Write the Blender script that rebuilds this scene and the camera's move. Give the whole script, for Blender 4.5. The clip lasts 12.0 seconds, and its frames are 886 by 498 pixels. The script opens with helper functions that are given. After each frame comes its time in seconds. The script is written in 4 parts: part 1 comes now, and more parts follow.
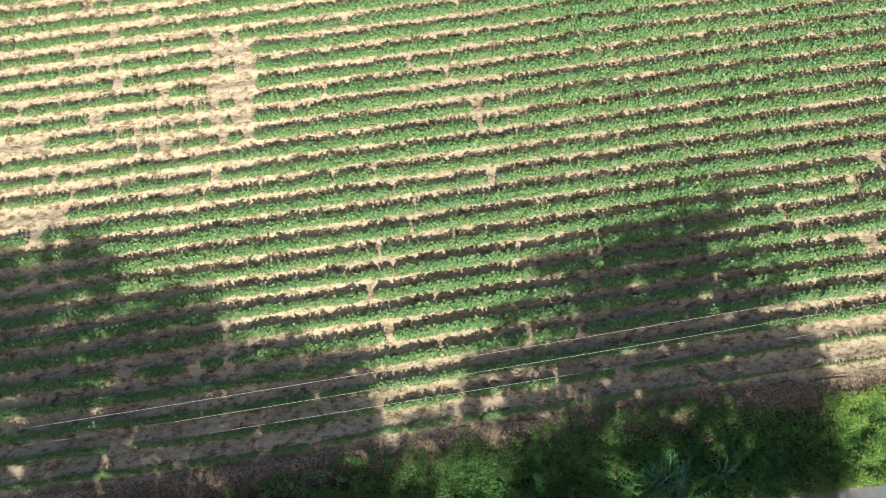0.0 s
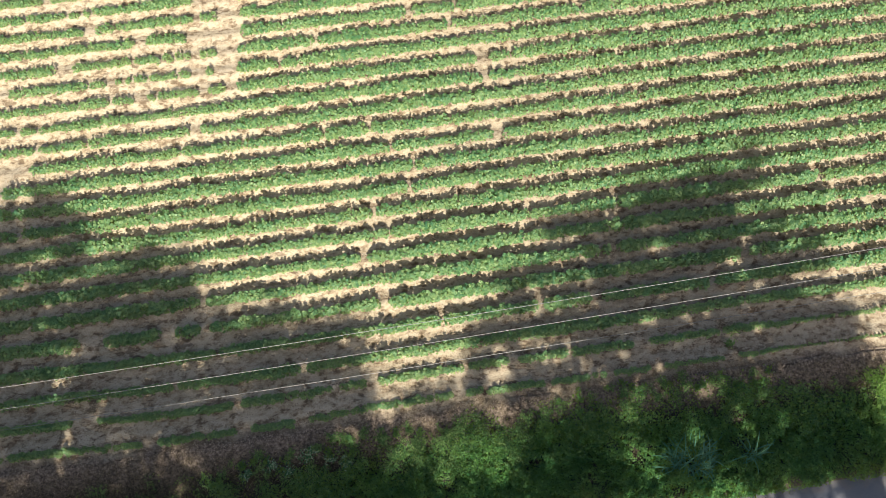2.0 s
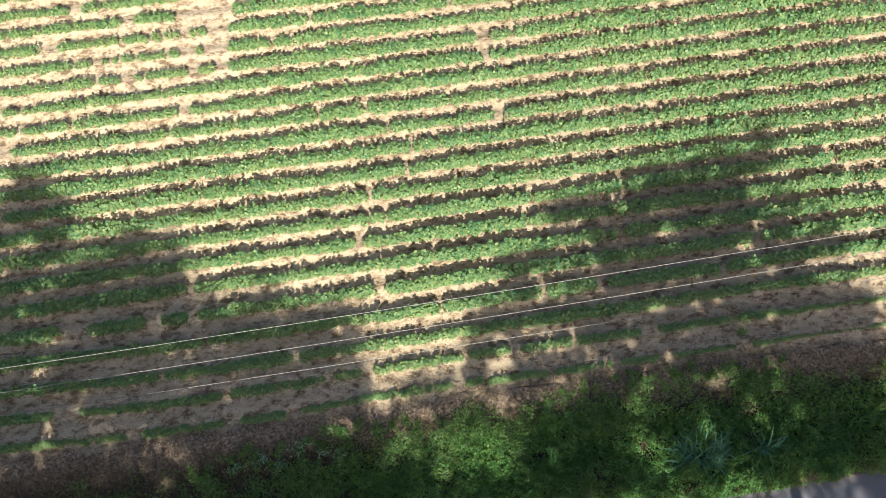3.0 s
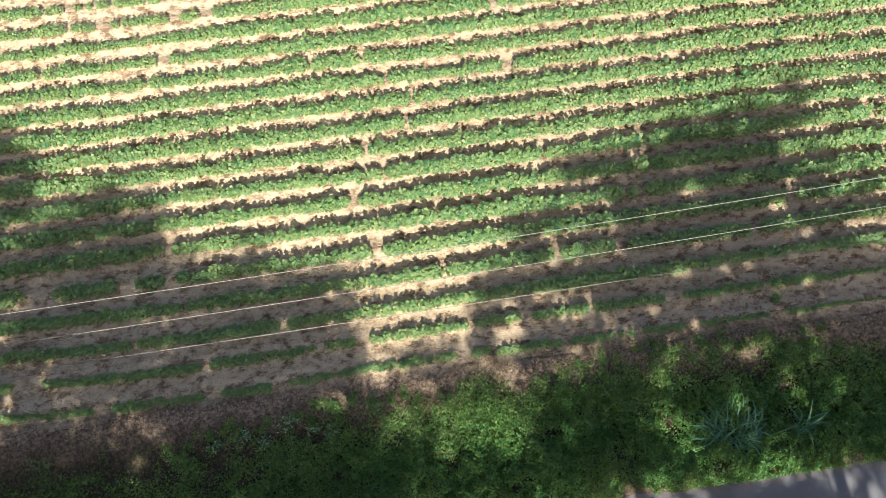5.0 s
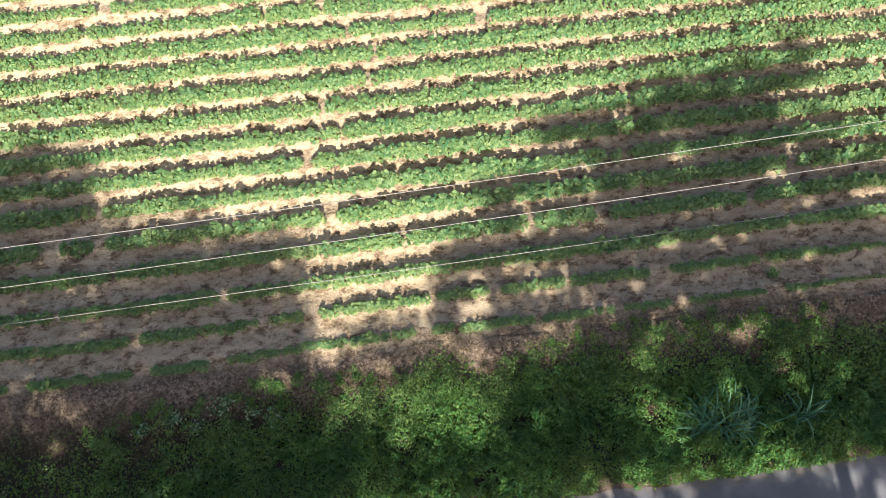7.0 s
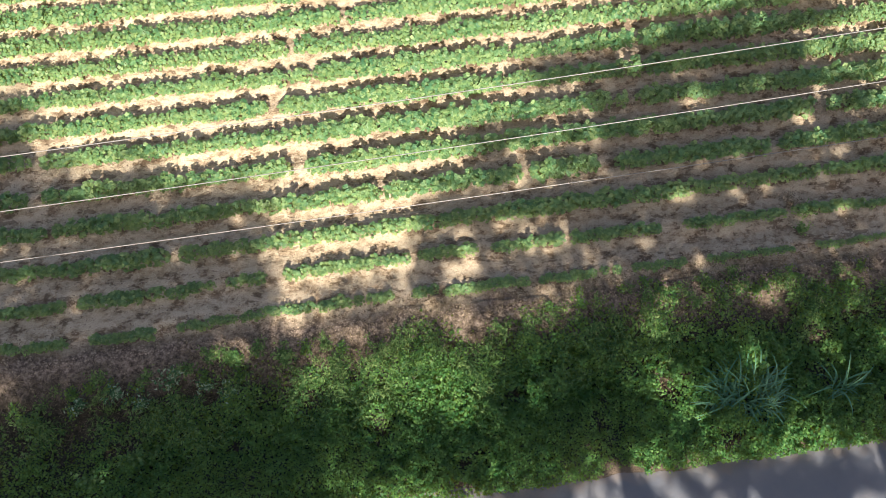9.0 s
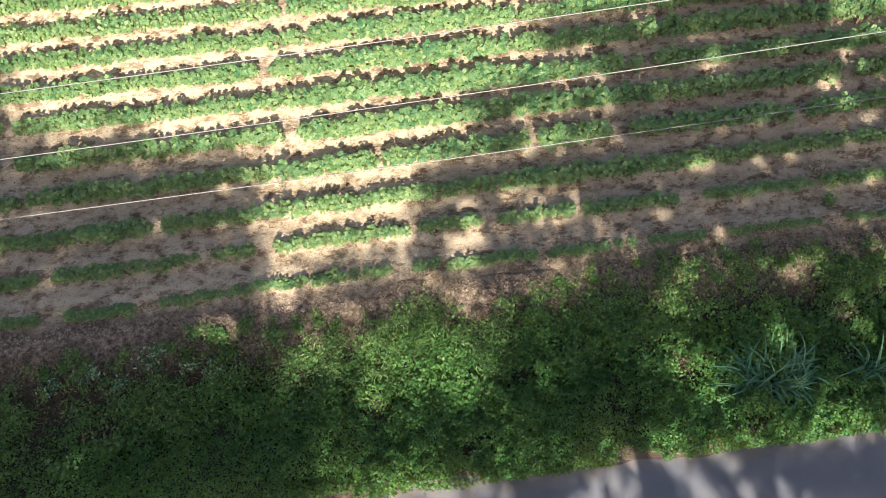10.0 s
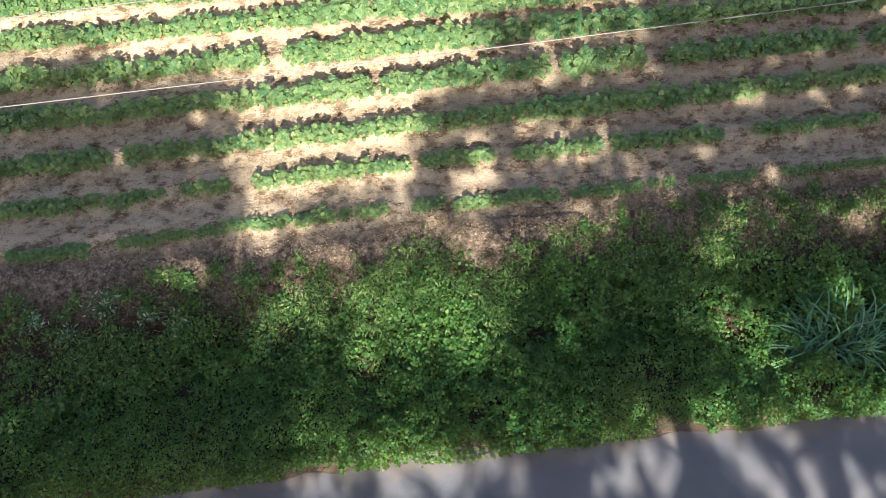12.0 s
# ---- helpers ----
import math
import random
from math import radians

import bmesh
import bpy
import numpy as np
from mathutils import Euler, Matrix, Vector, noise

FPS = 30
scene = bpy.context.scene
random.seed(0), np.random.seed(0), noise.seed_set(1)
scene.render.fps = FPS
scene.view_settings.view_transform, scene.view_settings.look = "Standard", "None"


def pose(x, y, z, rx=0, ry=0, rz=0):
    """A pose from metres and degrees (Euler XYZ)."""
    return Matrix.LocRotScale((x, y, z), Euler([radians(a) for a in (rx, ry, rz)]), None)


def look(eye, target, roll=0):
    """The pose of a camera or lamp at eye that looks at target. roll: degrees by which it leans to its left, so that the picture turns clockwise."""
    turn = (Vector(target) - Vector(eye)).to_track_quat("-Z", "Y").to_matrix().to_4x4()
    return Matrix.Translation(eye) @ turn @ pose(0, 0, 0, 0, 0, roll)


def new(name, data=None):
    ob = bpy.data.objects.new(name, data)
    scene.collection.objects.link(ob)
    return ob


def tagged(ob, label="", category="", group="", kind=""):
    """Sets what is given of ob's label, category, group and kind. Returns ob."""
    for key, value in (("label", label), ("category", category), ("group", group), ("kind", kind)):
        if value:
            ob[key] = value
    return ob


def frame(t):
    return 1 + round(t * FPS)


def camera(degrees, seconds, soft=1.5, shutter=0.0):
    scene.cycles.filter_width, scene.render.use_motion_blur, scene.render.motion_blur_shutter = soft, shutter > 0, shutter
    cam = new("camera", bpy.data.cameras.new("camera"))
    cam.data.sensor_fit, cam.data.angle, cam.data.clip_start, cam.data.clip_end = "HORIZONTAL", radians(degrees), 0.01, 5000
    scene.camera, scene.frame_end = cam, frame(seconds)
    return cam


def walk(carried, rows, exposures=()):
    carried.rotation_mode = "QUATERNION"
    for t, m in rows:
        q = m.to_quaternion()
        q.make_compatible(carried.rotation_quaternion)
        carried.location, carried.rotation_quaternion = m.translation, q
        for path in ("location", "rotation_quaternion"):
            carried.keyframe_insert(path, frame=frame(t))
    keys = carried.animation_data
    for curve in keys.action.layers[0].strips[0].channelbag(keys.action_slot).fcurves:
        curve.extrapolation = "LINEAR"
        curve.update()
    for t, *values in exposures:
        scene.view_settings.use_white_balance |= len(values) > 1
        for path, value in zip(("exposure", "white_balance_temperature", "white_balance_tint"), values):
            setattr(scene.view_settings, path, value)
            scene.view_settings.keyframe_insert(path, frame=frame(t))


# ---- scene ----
cam = camera(54.0, 12.0, soft=0.65)
PATH = [
    (0, (0.525, -7.002, 35.493), (0.631, -6.249, 33.643), -0.4),
    (0.5, (0.544, -7.18, 34.377), (0.648, -6.421, 32.529), -0.5),
    (1, (0.512, -7.233, 33.429), (0.616, -6.473, 31.582), -0.4),
    (1.5, (0.427, -7.245, 32.567), (0.533, -6.487, 30.72), -0.2),
    (2, (0.372, -7.279, 31.659), (0.483, -6.52, 29.812), 0.2),
    (2.5, (0.338, -7.359, 30.823), (0.454, -6.594, 28.979), 0.5),
    (3, (0.404, -7.411, 30.04), (0.516, -6.643, 28.197), 0.2),
    (5, (0.225, -7.677, 26.747), (0.341, -6.9, 24.908), 0.5),
    (5.5, (0.28, -7.714, 26.026), (0.397, -6.938, 24.187), 0.5),
    (6, (0.354, -7.797, 25.255), (0.468, -7.016, 23.417), 0.2),
    (6.5, (0.677, -7.793, 24.492), (0.788, -7.007, 22.656), 0.6),
    (7, (1.434, -7.823, 23.627), (1.55, -7.031, 21.795), 1.0),
    (7.2, (1.648, -7.838, 23.276), (1.764, -7.043, 21.444), 1.0),
    (9, (1.942, -7.897, 20.231), (2.056, -7.091, 18.404), 0.6),
    (9.5, (1.937, -7.877, 19.415), (2.05, -7.075, 17.586), 0.7),
    (10, (1.859, -7.873, 18.591), (1.977, -7.07, 16.763), 1.0),
    (10.5, (1.912, -7.92, 17.755), (2.027, -7.113, 15.928), 0.8),
    (11, (1.891, -7.931, 16.956), (1.999, -7.122, 15.13), 0.6),
    (11.5, (1.942, -7.905, 16.209), (2.043, -7.095, 14.383), 0.5),
    (12, (1.961, -8.036, 15.379), (2.059, -7.209, 13.56), 0.3),
]
EXPOSURES = [(0.0, 0.61, 6400, 14), (3.0, 0.80, 6600, 18), (6.0, 0.98, 6700, 21), (9.0, 1.12, 6700, 22), (12.0, 1.24, 6600, 23)]
walk(cam, [(t, look(eye, target, roll)) for t, eye, target, roll in PATH], EXPOSURES)


# ---- world, sun, exposure ----
SUN_EL = 41.0
SUN_TO = Vector((0.03, 1.0, 0.0)).normalized()          # the way that shadows point on the ground
world = bpy.data.worlds.new("sky")
scene.world = world
world.use_nodes = True
_wn = world.node_tree.nodes
_sky = _wn.new("ShaderNodeTexSky")
_sky.sky_type = "NISHITA"
_sky.sun_disc = False
_sky.sun_elevation = radians(SUN_EL)
_sky.sun_rotation = math.atan2(-SUN_TO.x, -SUN_TO.y)
_sky.air_density, _sky.dust_density, _sky.ozone_density = 1.15, 2.8, 0.9
_wn["Background"].inputs["Strength"].default_value = 0.069
world.node_tree.links.new(_sky.outputs["Color"], _wn["Background"].inputs["Color"])
sun_data = bpy.data.lights.new("sun", "SUN")
sun_data.energy, sun_data.angle, sun_data.color = 5.0, radians(0.7), (1.0, 0.94, 0.79)
sun = new("sun", sun_data)
_c, _s = math.cos(radians(SUN_EL)), math.sin(radians(SUN_EL))
sun.matrix_world = look((0, -60, 60), Vector((0, -60, 60)) + Vector((SUN_TO.x * _c, SUN_TO.y * _c, -_s)))


# ---- small helpers ----


def value_noise(x, y, seed=0):
    """Smooth lattice noise in 0..1 for arrays of places."""
    xi, yi = np.floor(x).astype(np.int64), np.floor(y).astype(np.int64)
    fx, fy = x - xi, y - yi
    fx, fy = fx * fx * (3 - 2 * fx), fy * fy * (3 - 2 * fy)

    def lattice(i, j):
        h = (i * 374761393 + j * 668265263 + seed * 1442695041) & 0xFFFFFFFF
        h = ((h ^ (h >> 13)) * 1274126177) & 0xFFFFFFFF
        return ((h ^ (h >> 16)) & 0xFFFF) / 65535.0

    a, b = lattice(xi, yi), lattice(xi + 1, yi)
    c, d = lattice(xi, yi + 1), lattice(xi + 1, yi + 1)
    return (a * (1 - fx) + b * fx) * (1 - fy) + (c * (1 - fx) + d * fx) * fy


def fbm(x, y, scale, octaves=3, seed=0):
    out, amp, total = 0.0, 1.0, 0.0
    for k in range(octaves):
        out = out + amp * value_noise(x / scale * 2**k + 17.3 * k, y / scale * 2**k - 9.1 * k, seed + k)
        total += amp
        amp *= 0.5
    return out / total


def smooth(x, a, b):
    t = np.clip((x - a) / (b - a), 0, 1)
    return t * t * (3 - 2 * t)


ROW = 0.95                    # spacing of the crop rows
ROWS_N = 29
ROAD_N, ROAD_S = -5.07, -11.2  # edges of the road
ROW_SCALE = {0: 0.56, 1: 0.68, 2: 0.84, 3: 0.94}


def land(x, y):
    """Height of the soil: low ridges under the rows, a shallow ditch in the verge, clods and wheel marks."""
    x, y = np.asarray(x, float), np.asarray(y, float)
    field = smooth(y, -0.9, -0.2) * (1 - smooth(y, 27.5, 28.5)) * (1 - smooth(np.abs(x - 4), 31, 34))
    ridge = 0.045 * np.cos(2 * np.pi * y / ROW) * field
    rough = field * (0.035 * (fbm(x, y, 0.35, 3, 3) - 0.5) + 0.05 * (fbm(x * 0.35, y, 0.5, 2, 5) - 0.5))
    ditch = -0.5 * smooth(y, -4.9, -3.2) * (1 - smooth(y, -2.6, -0.7))
    verge = (1 - field) * (0.10 * (fbm(x, y, 1.3, 3, 8) - 0.5)) * smooth(np.abs(y + 8.1), 3.15, 3.6)
    under = -0.06 * (1 - smooth(np.abs(y + 8.1), 2.6, 2.9))
    line = -0.40 - 0.014 * np.maximum(x - 3, 0) + 0.24 * (fbm(x, x * 0, 1.1, 4, 12) - 0.5)
    furrow = (0.02 * np.exp(-((y - line + 0.09) / 0.07) ** 2) - 0.05 * np.exp(-((y - line) / 0.03) ** 2)) * smooth(fbm(x, y, 0.9, 3, 14), 0.42, 0.6) * smooth(x, 0.5, 3.0)
    return ridge + rough + ditch + verge + under + furrow


def mesh_arrays(name, verts, faces, material=None, smooth_shade=False):
    """A mesh from numpy arrays; faces is an n by k array, all with k corners."""
    me = bpy.data.meshes.new(name)
    verts = np.asarray(verts, np.float32)
    faces = np.asarray(faces, np.int32)
    n, k = faces.shape
    me.vertices.add(len(verts))
    me.vertices.foreach_set("co", verts.ravel())
    me.loops.add(n * k)
    me.loops.foreach_set("vertex_index", faces.ravel())
    me.polygons.add(n)
    me.polygons.foreach_set("loop_start", np.arange(0, n * k, k, dtype=np.int32))
    me.polygons.foreach_set("loop_total", np.full(n, k, np.int32))
    me.update(calc_edges=True)
    me.polygons.foreach_set("use_smooth", np.full(n, smooth_shade))
    if material:
        me.materials.append(material)
    return me


def part(name, me, parent, label=""):
    ob = new(name, me)
    ob.parent = parent
    return tagged(ob, label) if label else ob


def tube(path, radii, sides=7):
    """Vertices and quads of a tapered tube along a path of points."""
    pts = [Vector(p) for p in path]
    vs, fs = [], []
    for i, p in enumerate(pts):
        d = (pts[min(i + 1, len(pts) - 1)] - pts[max(i - 1, 0)]).normalized()
        a = d.orthogonal().normalized()
        b = d.cross(a)
        for k in range(sides):
            q = 2 * math.pi * k / sides
            vs.append(p + (a * math.cos(q) + b * math.sin(q)) * radii[i])
    for i in range(len(pts) - 1):
        for k in range(sides):
            k2 = (k + 1) % sides
            fs.append((i * sides + k, i * sides + k2, (i + 1) * sides + k2, (i + 1) * sides + k))
    return np.array([tuple(v) for v in vs]), np.array(fs)


def joined(pieces):
    """Joins (verts, faces) pieces with the same face size."""
    vs, fs, at = [], [], 0
    for v, f in pieces:
        vs.append(v)
        fs.append(np.asarray(f) + at)
        at += len(v)
    return np.concatenate(vs), np.concatenate(fs)


def turn_z(v, a):
    c, s = np.cos(a), np.sin(a)
    return np.stack([v[..., 0] * c - v[..., 1] * s, v[..., 0] * s + v[..., 1] * c, v[..., 2]], -1)


def scatter_leaves(shape, faces, places, length, yaw, droop, roll):
    """Lays a leaf shape (base at 0, pointing along +y, flat in z) at many places: yaw round z, droop below level, roll round its rib."""
    n, k = len(places), len(shape)
    v = shape[None] * length[:, None, None]
    cr, sr = np.cos(roll)[:, None], np.sin(roll)[:, None]
    v = np.stack([v[..., 0] * cr + v[..., 2] * sr, v[..., 1], -v[..., 0] * sr + v[..., 2] * cr], -1)
    cd, sd = np.cos(droop)[:, None], np.sin(droop)[:, None]
    v = np.stack([v[..., 0], v[..., 1] * cd + v[..., 2] * sd, -v[..., 1] * sd + v[..., 2] * cd], -1)
    v = turn_z(v, yaw[:, None]) + places[:, None]
    f = faces[None] + (np.arange(n) * k)[:, None, None]
    return v.reshape(-1, 3), f.reshape(-1, faces.shape[1])


# leaf shapes: a three-lobed leaf, a folded kite, a round leaf, a lance
LOBED = np.array([(0, 0, 0), (-.46, .06, -.05), (-.60, .46, -.10), (-.34, .66, .0), (0, 1.0, -.12), (.34, .66, .0), (.60, .46, -.10), (.46, .06, -.05)])
LOBED_F = np.array([(0, 2, 1), (0, 3, 2), (0, 4, 3), (0, 5, 4), (0, 6, 5), (0, 7, 6)])
KITE = np.array([(0, 0, 0), (-.50, .45, -.08), (0, 1.0, -.1), (.50, .45, -.08)])
KITE_F = np.array([(0, 2, 1), (0, 3, 2)])
ROUND = np.array([(0, 0, 0), (-.46, .22, .03), (-.42, .72, .0), (0, .98, -.06), (.42, .72, .0), (.46, .22, .03)])
ROUND_F = np.array([(0, 2, 1), (0, 3, 2), (0, 4, 3), (0, 5, 4)])
LANCE = np.array([(0, 0, 0), (-.12, .38, -.02), (0, 1.0, -.16), (.12, .38, -.02)])
LANCE_F = KITE_F


# ---- materials ----
def material(name, roughness=0.8, spec=0.3):
    m = bpy.data.materials.new(name)
    m.use_nodes = True
    b = m.node_tree.nodes["Principled BSDF"]
    b.inputs["Roughness"].default_value = roughness
    b.inputs["Specular IOR Level"].default_value = spec
    return m, m.node_tree, b


def node(tree, kind, **inputs):
    n = tree.nodes.new(kind)
    for key, value in inputs.items():
        n.inputs[key.replace("_", " ")].default_value = value
    return n


def ramp(tree, source, stops):
    n = tree.nodes.new("ShaderNodeValToRGB")
    while len(n.color_ramp.elements) < len(stops):
        n.color_ramp.elements.new(0.5)
    for e, (p, col) in zip(n.color_ramp.elements, stops):
        e.position, e.color = p, (*col, 1)
    tree.links.new(source, n.inputs[0])
    return n.outputs[0]


def mixed(tree, fac, a, b, blend="MIX"):
    n = tree.nodes.new("ShaderNodeMix")
    n.data_type, n.blend_type = "RGBA", blend
    for sock, value in ((n.inputs[0], fac), (n.inputs[6], a), (n.inputs[7], b)):
        if isinstance(value, (int, float)):
            sock.default_value = value
        elif isinstance(value, tuple):
            sock.default_value = (*value, 1)
        else:
            tree.links.new(value, sock)
    return n.outputs[2]


def noise_tex(tree, vector, scale, detail=4.0, rough=0.55):
    n = node(tree, "ShaderNodeTexNoise", Scale=scale, Detail=detail, Roughness=rough)
    tree.links.new(vector, n.inputs["Vector"])
    return n.outputs["Fac"]


def bumped(tree, bsdf, height, strength, distance):
    n = node(tree, "ShaderNodeBump", Strength=strength, Distance=distance)
    tree.links.new(height, n.inputs["Height"])
    tree.links.new(n.outputs["Normal"], bsdf.inputs["Normal"])


def place_of(tree):
    return tree.nodes.new("ShaderNodeNewGeometry").outputs["Position"]


def leaf_material(name, dark, mid, light, through_col, gloss=0.45, share=0.28, spec=0.2, patchy=0.4):
    """A leaf: colour varies from leaf to leaf, some light comes through."""
    m, tree, b = material(name, gloss, spec)
    geo = tree.nodes.new("ShaderNodeNewGeometry")
    col = ramp(tree, geo.outputs["Random Per Island"], [(0.0, dark), (0.5, mid), (1.0, light)])
    patch = noise_tex(tree, geo.outputs["Position"], 0.9, 3.0)
    col = mixed(tree, ramp(tree, patch, [(0.35, (0, 0, 0)), (0.7, (patchy, patchy, patchy))]), col, light)
    tree.links.new(col, b.inputs["Base Color"])
    tr = node(tree, "ShaderNodeBsdfTranslucent")
    tree.links.new(mixed(tree, 0.7, col, through_col), tr.inputs["Color"])
    mx = tree.nodes.new("ShaderNodeMixShader")
    mx.inputs[0].default_value = share
    tree.links.new(b.outputs[0], mx.inputs[1])
    tree.links.new(tr.outputs[0], mx.inputs[2])
    tree.links.new(mx.outputs[0], tree.nodes["Material Output"].inputs["Surface"])
    return m


def soil_material():
    """Sandy field soil with a pale crust, browner streaks, a duller east with plant shade in its colour, and a dark
    thatch ground in the verge.
    """
    m, tree, b = material("sandy_soil", 0.95, 0.1)
    pos = place_of(tree)
    sep = tree.nodes.new("ShaderNodeSeparateXYZ")
    tree.links.new(pos, sep.inputs[0])
    along = node(tree, "ShaderNodeMapping", Scale=(0.55, 1.35, 1.0))
    tree.links.new(pos, along.inputs["Vector"])
    big = noise_tex(tree, along.outputs[0], 1.5, 5.0, 0.6)
    sand = ramp(tree, big, [(0.35, (0.20, 0.150, 0.102)), (0.48, (0.37, 0.30, 0.213)), (0.59, (0.49, 0.430, 0.330))])
    mid = noise_tex(tree, pos, 5.0, 6.0, 0.65)
    flaked = node(tree, "ShaderNodeMapping", Scale=(0.85, 1.15, 1.0))
    tree.links.new(pos, flaked.inputs["Vector"])
    flake = noise_tex(tree, flaked.outputs[0], 3.1, 7.0, 0.68)
    sand = mixed(tree, 0.5, sand, ramp(tree, mid, [(0.34, (0.15, 0.107, 0.073)), (0.47, (0.35, 0.275, 0.193)), (0.60, (0.515, 0.455, 0.350))]))
    sand = mixed(tree, ramp(tree, flake, [(0.41, (0.8, 0.8, 0.8)), (0.455, (0, 0, 0))]), sand, (0.125, 0.090, 0.061))
    sand = mixed(tree, ramp(tree, flake, [(0.515, (0, 0, 0)), (0.54, (0.9, 0.9, 0.9))]), sand, (0.52, 0.456, 0.354))
    crumb = noise_tex(tree, pos, 13.0, 5.0, 0.75)
    sand = mixed(tree, ramp(tree, crumb, [(0.34, (0.3, 0.3, 0.3)), (0.46, (0, 0, 0))]), sand, (0.17, 0.115, 0.08))
    drawn = node(tree, "ShaderNodeMapping", Scale=(0.75, 1.4, 1.0))
    tree.links.new(pos, drawn.inputs["Vector"])
    crust = noise_tex(tree, drawn.outputs[0], 2.1, 9.0, 0.62)
    plates = ramp(tree, crust, [(0.44, (0, 0, 0)), (0.48, (1, 1, 1)), (0.57, (1, 1, 1)), (0.60, (0.6, 0.6, 0.6))])
    broken = ramp(tree, noise_tex(tree, pos, 1.7, 3.0), [(0.47, (0, 0, 0)), (0.66, (0.06, 0.06, 0.06))])
    # thin dark lines: cracks, plus the shadow at crust edges put into the colour
    crust_line = ramp(tree, crust, [(0.44, (0, 0, 0)), (0.462, (1, 1, 1)), (0.485, (0, 0, 0))])
    sand = mixed(tree, mixed(tree, 1.0, crust_line, broken, "MULTIPLY"), sand, (0.14, 0.092, 0.06))
    sand = mixed(tree, ramp(tree, crust, [(0.49, (0, 0, 0)), (0.51, (0.45, 0.45, 0.45)), (0.575, (0.45, 0.45, 0.45)), (0.59, (0, 0, 0))]), sand, (0.49, 0.430, 0.326))
    sand = mixed(tree, ramp(tree, crust, [(0.405, (0.65, 0.65, 0.65)), (0.425, (0, 0, 0))]), sand, (0.13, 0.095, 0.065))
    chips = noise_tex(tree, pos, 8.5, 4.0, 0.6)
    sand = mixed(tree, ramp(tree, chips, [(0.60, (0, 0, 0)), (0.64, (0.5, 0.5, 0.5))]), sand, (0.50, 0.437, 0.336))
    cell = node(tree, "ShaderNodeTexVoronoi", Scale=4.5)
    cell.feature = "DISTANCE_TO_EDGE"
    warp = node(tree, "ShaderNodeVectorMath")
    warp.operation = "ADD"
    tree.links.new(pos, warp.inputs[0])
    swirl = node(tree, "ShaderNodeTexNoise", Scale=5.0, Detail=4.0)
    tree.links.new(pos, swirl.inputs["Vector"])
    tree.links.new(swirl.outputs["Color"], warp.inputs[1])
    tree.links.new(warp.outputs[0], cell.inputs["Vector"])
    sand = mixed(tree, ramp(tree, cell.outputs["Distance"], [(0.0, (0.18, 0.18, 0.18)), (0.04, (0, 0, 0))]), sand, (0.15, 0.10, 0.07))
    fine = noise_tex(tree, pos, 38.0, 3.0, 0.7)
    sand = mixed(tree, 0.45, sand, ramp(tree, fine, [(0.3, (0.35, 0.33, 0.31)), (0.6, (0.72, 0.71, 0.7))]), "OVERLAY")
    # duller to the east: browner soil, with soft plant shade put into the colour
    east = node(tree, "ShaderNodeMath")
    east.operation = "MULTIPLY_ADD"
    tree.links.new(noise_tex(tree, pos, 0.16, 4.0, 0.6), east.inputs[0])
    east.inputs[1].default_value = 16.0
    tree.links.new(sep.outputs["X"], east.inputs[2])
    east_dull = node(tree, "ShaderNodeMapRange", From_Min=5.0, From_Max=13.0)
    tree.links.new(east.outputs[0], east_dull.inputs["Value"])
    sand = mixed(tree, east_dull.outputs[0], sand, mixed(tree, 1.0, sand, (0.81, 0.81, 0.82), "MULTIPLY"))
    litter = ramp(tree, noise_tex(tree, pos, 9.0, 7.0, 0.75), [(0.34, (0.045, 0.036, 0.028)), (0.48, (0.16, 0.127, 0.097)), (0.62, (0.36, 0.296, 0.228))])
    # verge mask: south of the first row, with an uneven edge
    wob = node(tree, "ShaderNodeMath")
    wob.operation = "MULTIPLY_ADD"
    tree.links.new(noise_tex(tree, pos, 1.1, 4.0), wob.inputs[0])
    wob.inputs[1].default_value = 1.1
    tree.links.new(sep.outputs["Y"], wob.inputs[2])
    mask = node(tree, "ShaderNodeMapRange", From_Min=-0.12, From_Max=0.30)
    tree.links.new(wob.outputs[0], mask.inputs["Value"])
    # litter goes nearly black further into the verge
    verge_dark = node(tree, "ShaderNodeMapRange", From_Min=-1.35, From_Max=-0.5)
    tree.links.new(wob.outputs[0], verge_dark.inputs["Value"])
    litter = mixed(tree, verge_dark.outputs[0], mixed(tree, 0.75, litter, (0.030, 0.029, 0.018)), litter)
    kerb = node(tree, "ShaderNodeMapRange", From_Min=-4.05, From_Max=-4.45)
    tree.links.new(wob.outputs[0], kerb.inputs["Value"])
    litter = mixed(tree, kerb.outputs[0], litter, mixed(tree, 0.5, litter, (0.235, 0.185, 0.135)))
    sand = mixed(tree, 1.0, sand, (1.0, 1.0, 0.94), "MULTIPLY")
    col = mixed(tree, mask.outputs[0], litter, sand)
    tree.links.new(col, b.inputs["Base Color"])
    h = mixed(tree, 0.14, mixed(tree, 0.5, mid, mixed(tree, 0.6, fine, crumb)), plates)
    bumped(tree, b, h, 1.0, 0.07)
    return m


